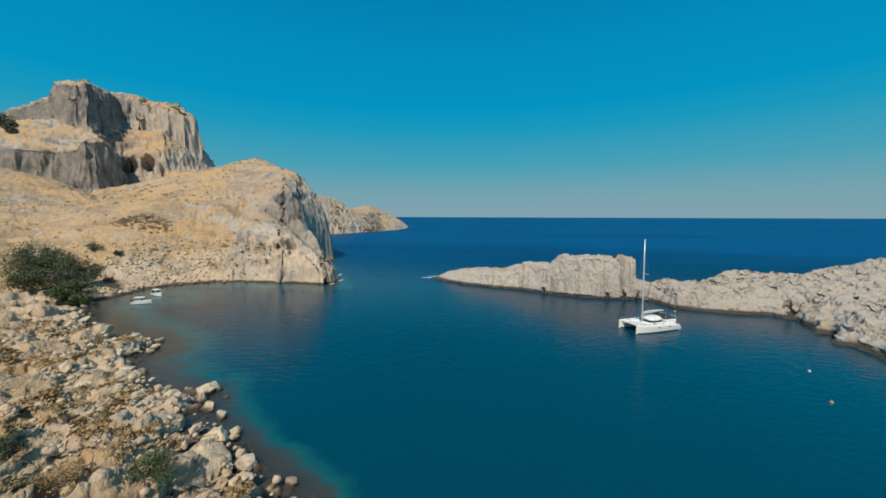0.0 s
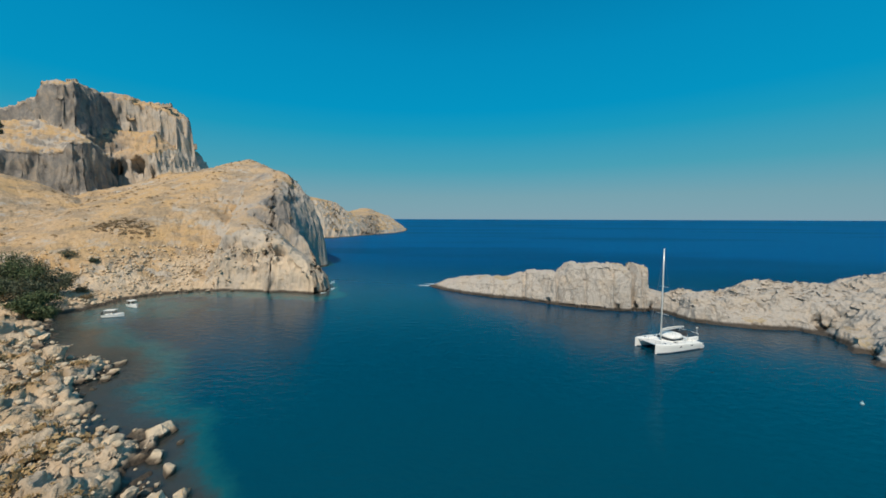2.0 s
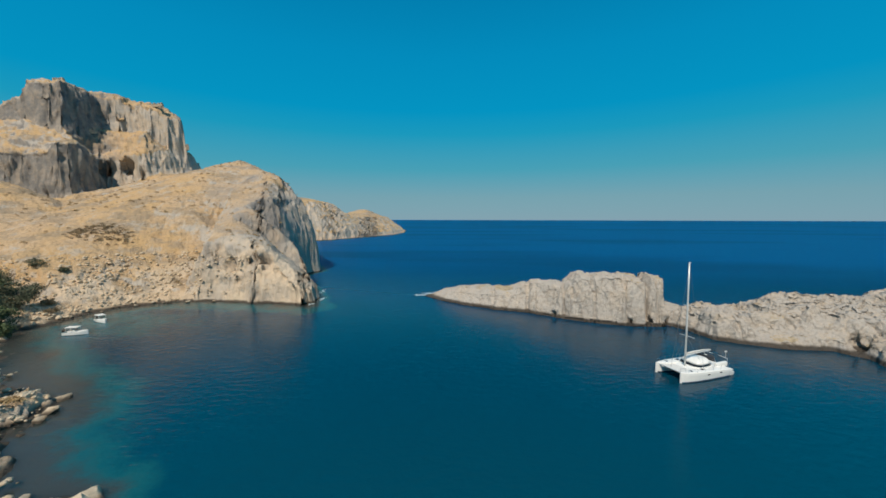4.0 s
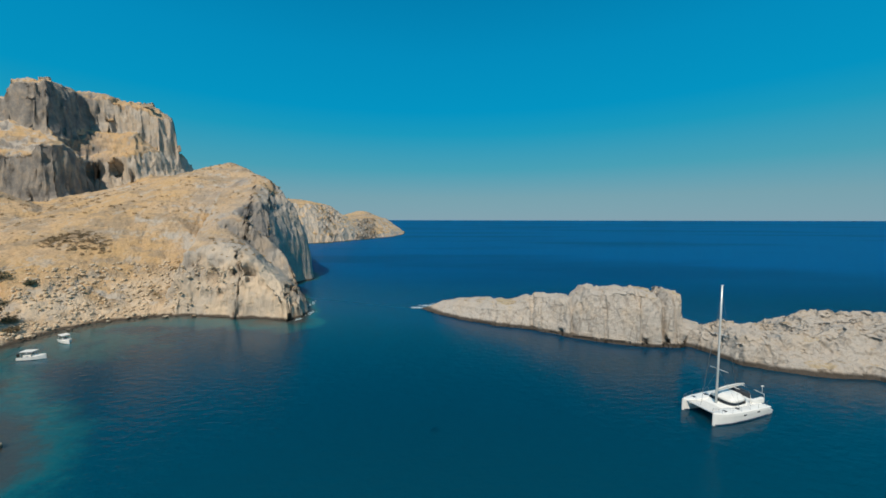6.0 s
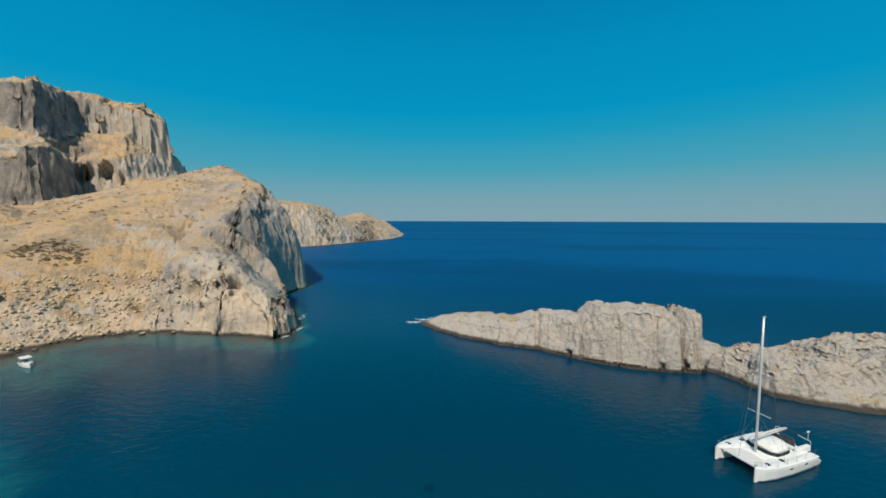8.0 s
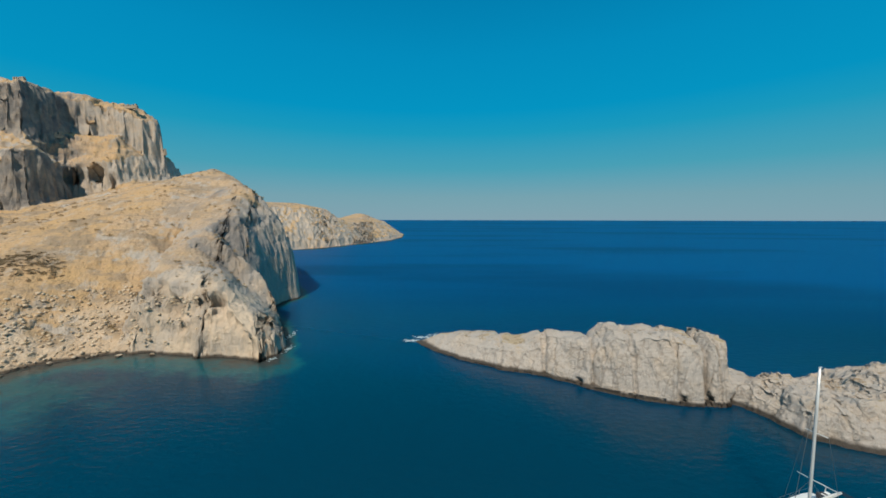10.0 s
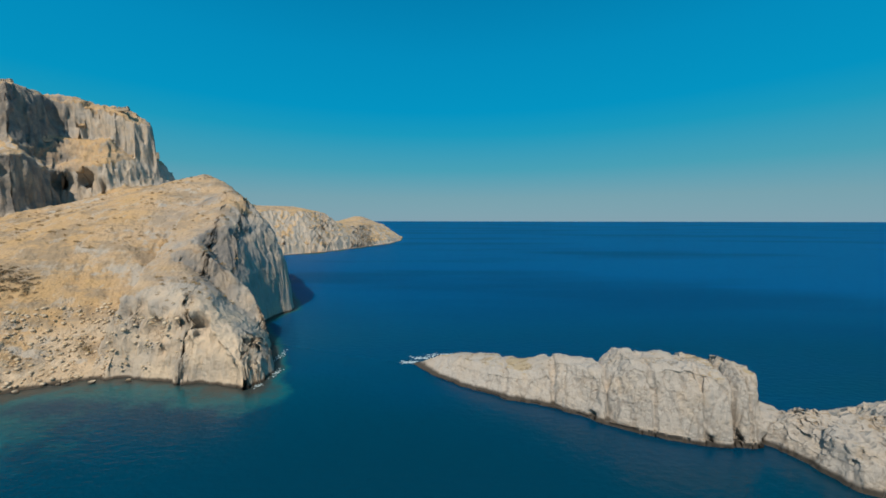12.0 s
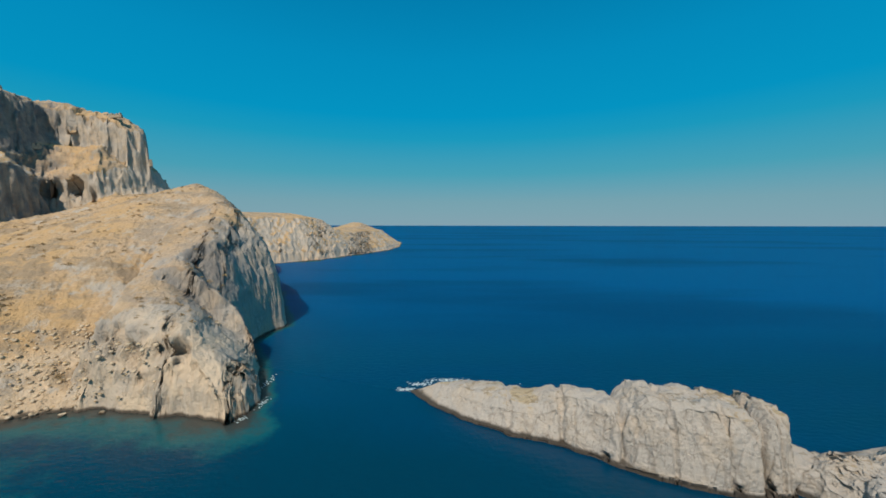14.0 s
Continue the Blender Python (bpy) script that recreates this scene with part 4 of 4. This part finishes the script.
near_land = lambda x, y, z, d, r: (d > 0.5) & (z > 0.2) & (y < 118)
scatter("loose_stones", 1500, (-75, -8, 8, 100), west_land, near_land, low_rock(1), (0.12, 0.7), M_BOULDER, "loose pale stones strewn over the dry slope", "stones")
scatter("beach_stones", 1600, (-135, -60, 98, 150), west_land, lambda x, y, z, d, r: (d > 0.3) & (z < 14), low_rock(2), (0.15, 0.8), M_BOULDER, "pale rocks strewn above the beach", "stones")
scatter("dry_scrub", 600, (-80, -8, 8, 105), west_land, lambda x, y, z, d, r: (d > 4) & (soft_noise(x / 4, y / 4, seed=71) > 0.55), tuft(3, 60), (0.4, 1.7), M_DRYLEAF, "low dry brown scrub on the slope", "scrub", 0.0)
scatter("hill_scrub", 1000, (-260, -60, 126, 300), west_land, lambda x, y, z, d, r: (d > 5) & (z > 2) & (soft_noise(x / 14, y / 14, seed=72) > 0.42), tuft(4, 44), (0.4, 1.2), M_DRYLEAF, "dry tufts of scrub dotting the hillside", "scrub", 0.0)

scatter("dry_thicket", 260, (-134, -108, 132, 148), west_land, lambda x, y, z, d, r: ((x + 121) / 11) ** 2 + ((y - 140) / 6) ** 2 < r.uniform(0.5, 1.2, x.shape), tuft(5, 60), (0.35, 1.0), M_THICKET, "brown dry thicket on the slope above the beach", "scrub", 0.0)


def crown(seed, clumps, leaves, reach, leaf):
    """Loose leaves in many small clumps round the limb ends."""
    r = np.random.RandomState(seed)
    heart = r.normal(size=(clumps, 3))
    heart /= np.linalg.norm(heart, axis=1, keepdims=True)
    heart *= r.uniform(0.35, 1.0, (clumps, 1)) * np.array(reach)
    which = r.randint(0, clumps, leaves)
    away = r.normal(size=(leaves, 3)) * np.array(reach) * 0.17
    centre = heart[which] + away
    a = r.normal(size=(leaves, 3)); a /= np.linalg.norm(a, axis=1, keepdims=True)
    b = np.cross(a, r.normal(size=(leaves, 3))); b /= np.linalg.norm(b, axis=1, keepdims=True)
    s = leaf * r.uniform(0.6, 1.2, (leaves, 1))
    quad = np.stack([centre - a * s, centre - b * s * 0.5, centre + a * s, centre + b * s * 0.5], 1).reshape(-1, 3)
    mesh = bpy.data.meshes.new("crown")
    mesh.from_pydata(quad.tolist(), [], np.arange(leaves * 4).reshape(-1, 4).tolist())
    mesh.update()
    return mesh, heart


def bush(name, at, seed, reach, leaves, leaf, material, label, category, group=""):
    thing = new(name)
    mesh, heart = crown(seed, 26, leaves, reach, leaf)
    mesh.materials.append(material)
    top = new("crown", mesh)
    top.parent, top.location = thing, (0, 0, reach[2] * 1.05)
    stem = part("trunk", tube([(0, 0, -0.6), (0.05, 0.03, reach[2] * 0.3), (0.1, -0.05, reach[2] * 0.75)], [0.06 * reach[0], 0.05 * reach[0], 0.03 * reach[0]], 7), M_BARK, thing)
    for h in heart[:6]:
        part("limb", tube([(0.05, 0, reach[2] * 0.35), tuple(0.5 * h + (0, 0, reach[2] * 0.8)), tuple(h + (0, 0, reach[2] * 1.05))], [0.03 * reach[0], 0.02 * reach[0], 0.008 * reach[0]], 5), M_BARK, stem)
    thing.matrix_world = pose(*at)
    return tagged(thing, label, category, group)


def planted(x, y, drop=0.2):
    return (x, y, ground_at(west_land, x, y) - drop)


bush("shrub", planted(-22.0, 24.0), 1, (1.75, 1.6, 1.15), 5200, 0.075, M_LEAF, "dense rounded green shrub among the stones", "shrub", "green shrubs on the near slope")
bush("shrub", planted(-36.2, 26.2), 2, (1.1, 1.0, 0.9), 3600, 0.08, M_OLIVE, "dark olive-green shrub on the near slope", "shrub", "green shrubs on the near slope")
bush("shrub", planted(-28.4, 22.6), 3, (1.6, 1.3, 0.6), 2600, 0.08, M_DRYLEAF, "low dry yellow-brown shrub on the near slope", "shrub", "green shrubs on the near slope")
grove = ((-106, 94, 4.6, 6.4), (-112, 99, 5.2, 7.4), (-100, 93, 3.8, 4.8), (-118, 98, 5.4, 7.6), (-95, 89, 2.8, 2.8), (-124, 103, 5.6, 8.0), (-107, 103, 4.6, 6.0), (-112, 91, 4.2, 5.4), (-99, 88, 3.0, 3.0), (-118, 106, 5.0, 7.0))
for n, (x, y, wide, tall) in enumerate(grove):
    bush("tree", planted(x, y), 20 + n, (wide, wide * 0.85, tall * 0.62), 3600, 0.24, M_LEAF if n % 3 else M_OLIVE,
         "broad bushy green tree behind the beach", "tree", "grove behind the beach")
for n, (x, y, wide) in enumerate(((-113, 112, 2.4), (-106, 109, 1.6), (-119, 118, 2.2), (-101, 105, 1.4), (-112, 119, 1.2), (-124, 114, 2.4))):
    bush("shrub", planted(x, y), 40 + n, (wide, wide, wide * 0.6), 900, 0.2, M_THICKET if n % 2 else M_OLIVE, "grey-green shrub among the beach rocks", "shrub", "shrubs by the beach")
shoulder = random.Random(31)
for n in range(15):
    x = -333 + 2.7 * n + shoulder.uniform(-1, 1)
    wide = shoulder.uniform(3.0, 5.6) * (1.0 if n < 12 else 0.6)
    bush("tree", planted(x, 251 - 0.1 * (x + 320) + shoulder.uniform(-4, 3), 1.0), 60 + n, (wide, wide, wide * 0.75), 900, 0.55, M_OLIVE, "dark green tree on the citadel shoulder", "tree", "trees on the citadel shoulder")
for n, (x, y, wide) in enumerate(((-161, 404, 1.8), (-176, 402, 1.6), (-196, 322, 1.2), (-150, 285, 1.1), (-131, 274, 1.0))):
    bush("shrub", planted(x, y, 0.5), 70 + n, (wide, wide, wide * 0.8), 700, 0.35, M_OLIVE, "dark lone shrub on the dry ridge", "shrub", "shrubs on the ridge")


def fortress_wall(at, turn, length, height, label):
    """A stretch of broken battlement."""
    w = new("fortress_wall")
    part("wall", box((length, 1.6, height), (0, 0, height / 2 - 1.5), 0.15), M_WALLSTONE, w)
    r = random.Random(int(length * 10))
    x = -length / 2 + 0.8
    while x < length / 2 - 0.5:
        tall = r.uniform(0.5, 1.8)
        part("merlon", box((1.2, 1.5, tall), (x, 0, height - 1.5 + tall / 2 - 0.05), 0.1), M_WALLSTONE, w)
        x += r.uniform(1.9, 3.2)
    w.matrix_world = pose(*at, 0, 0, turn)
    return tagged(w, label, "fortress wall", "citadel walls")


for x, y, turn, length, height in ((-278, 280, -15, 11, 2.6), (-264, 287, 60, 7, 2.4), (-240, 317, -8, 18, 2.0), (-220, 325, -40, 7, 3.2)):
    z = ground_at(west_land, x, y)
    fortress_wall((x, y, z), turn, length, height, "ruined pale stone battlement on the citadel rim")


def foam(name, spots, label):
    """Torn white wash on the water: many thin uneven flecks."""
    bm = bmesh.new()
    r = random.Random(len(spots))
    for cx, cy, wide, deep, count in spots:
        for _ in range(count):
            x, y = r.gauss(cx, wide), r.gauss(cy, deep)
            size = r.uniform(0.04, 0.22)
            turn = r.uniform(0, math.tau)
            ring = []
            for k in range(7):
                a = math.tau * k / 7
                q = size * r.uniform(0.5, 1.2)
                ring.append((x + q * 1.6 * math.cos(a + turn), y + q * math.sin(a + turn)))
            low = [bm.verts.new((px, py, -0.02)) for px, py in ring]
            high = [bm.verts.new((x + (px - x) * 0.7, y + (py - y) * 0.7, 0.05)) for px, py in ring]
            bm.faces.new(high)
            for k in range(7):
                bm.faces.new((low[k], low[(k + 1) % 7], high[(k + 1) % 7], high[k]))
    ob = part(name, bm, M_FOAM)
    return tagged(ob, label, "foam", kind="stuff")


M_FOAM = plain("sea_foam", (0.50, 0.62, 0.66), 0.6, 0, 0.2, 3)
foam("sea_foam", ((-8.2, 138.2, 1.2, 0.4, 110), (-5.0, 141.2, 1.6, 0.5, 80), (3, 143.6, 3.2, 0.6, 150), (11, 142.5, 2.2, 0.5, 90), (-39.8, 131, 0.4, 1.4, 24), (-44, 142, 0.5, 2.0, 40), (-41, 124, 0.5, 0.9, 20)),
     "white wash of small waves against the rocks")
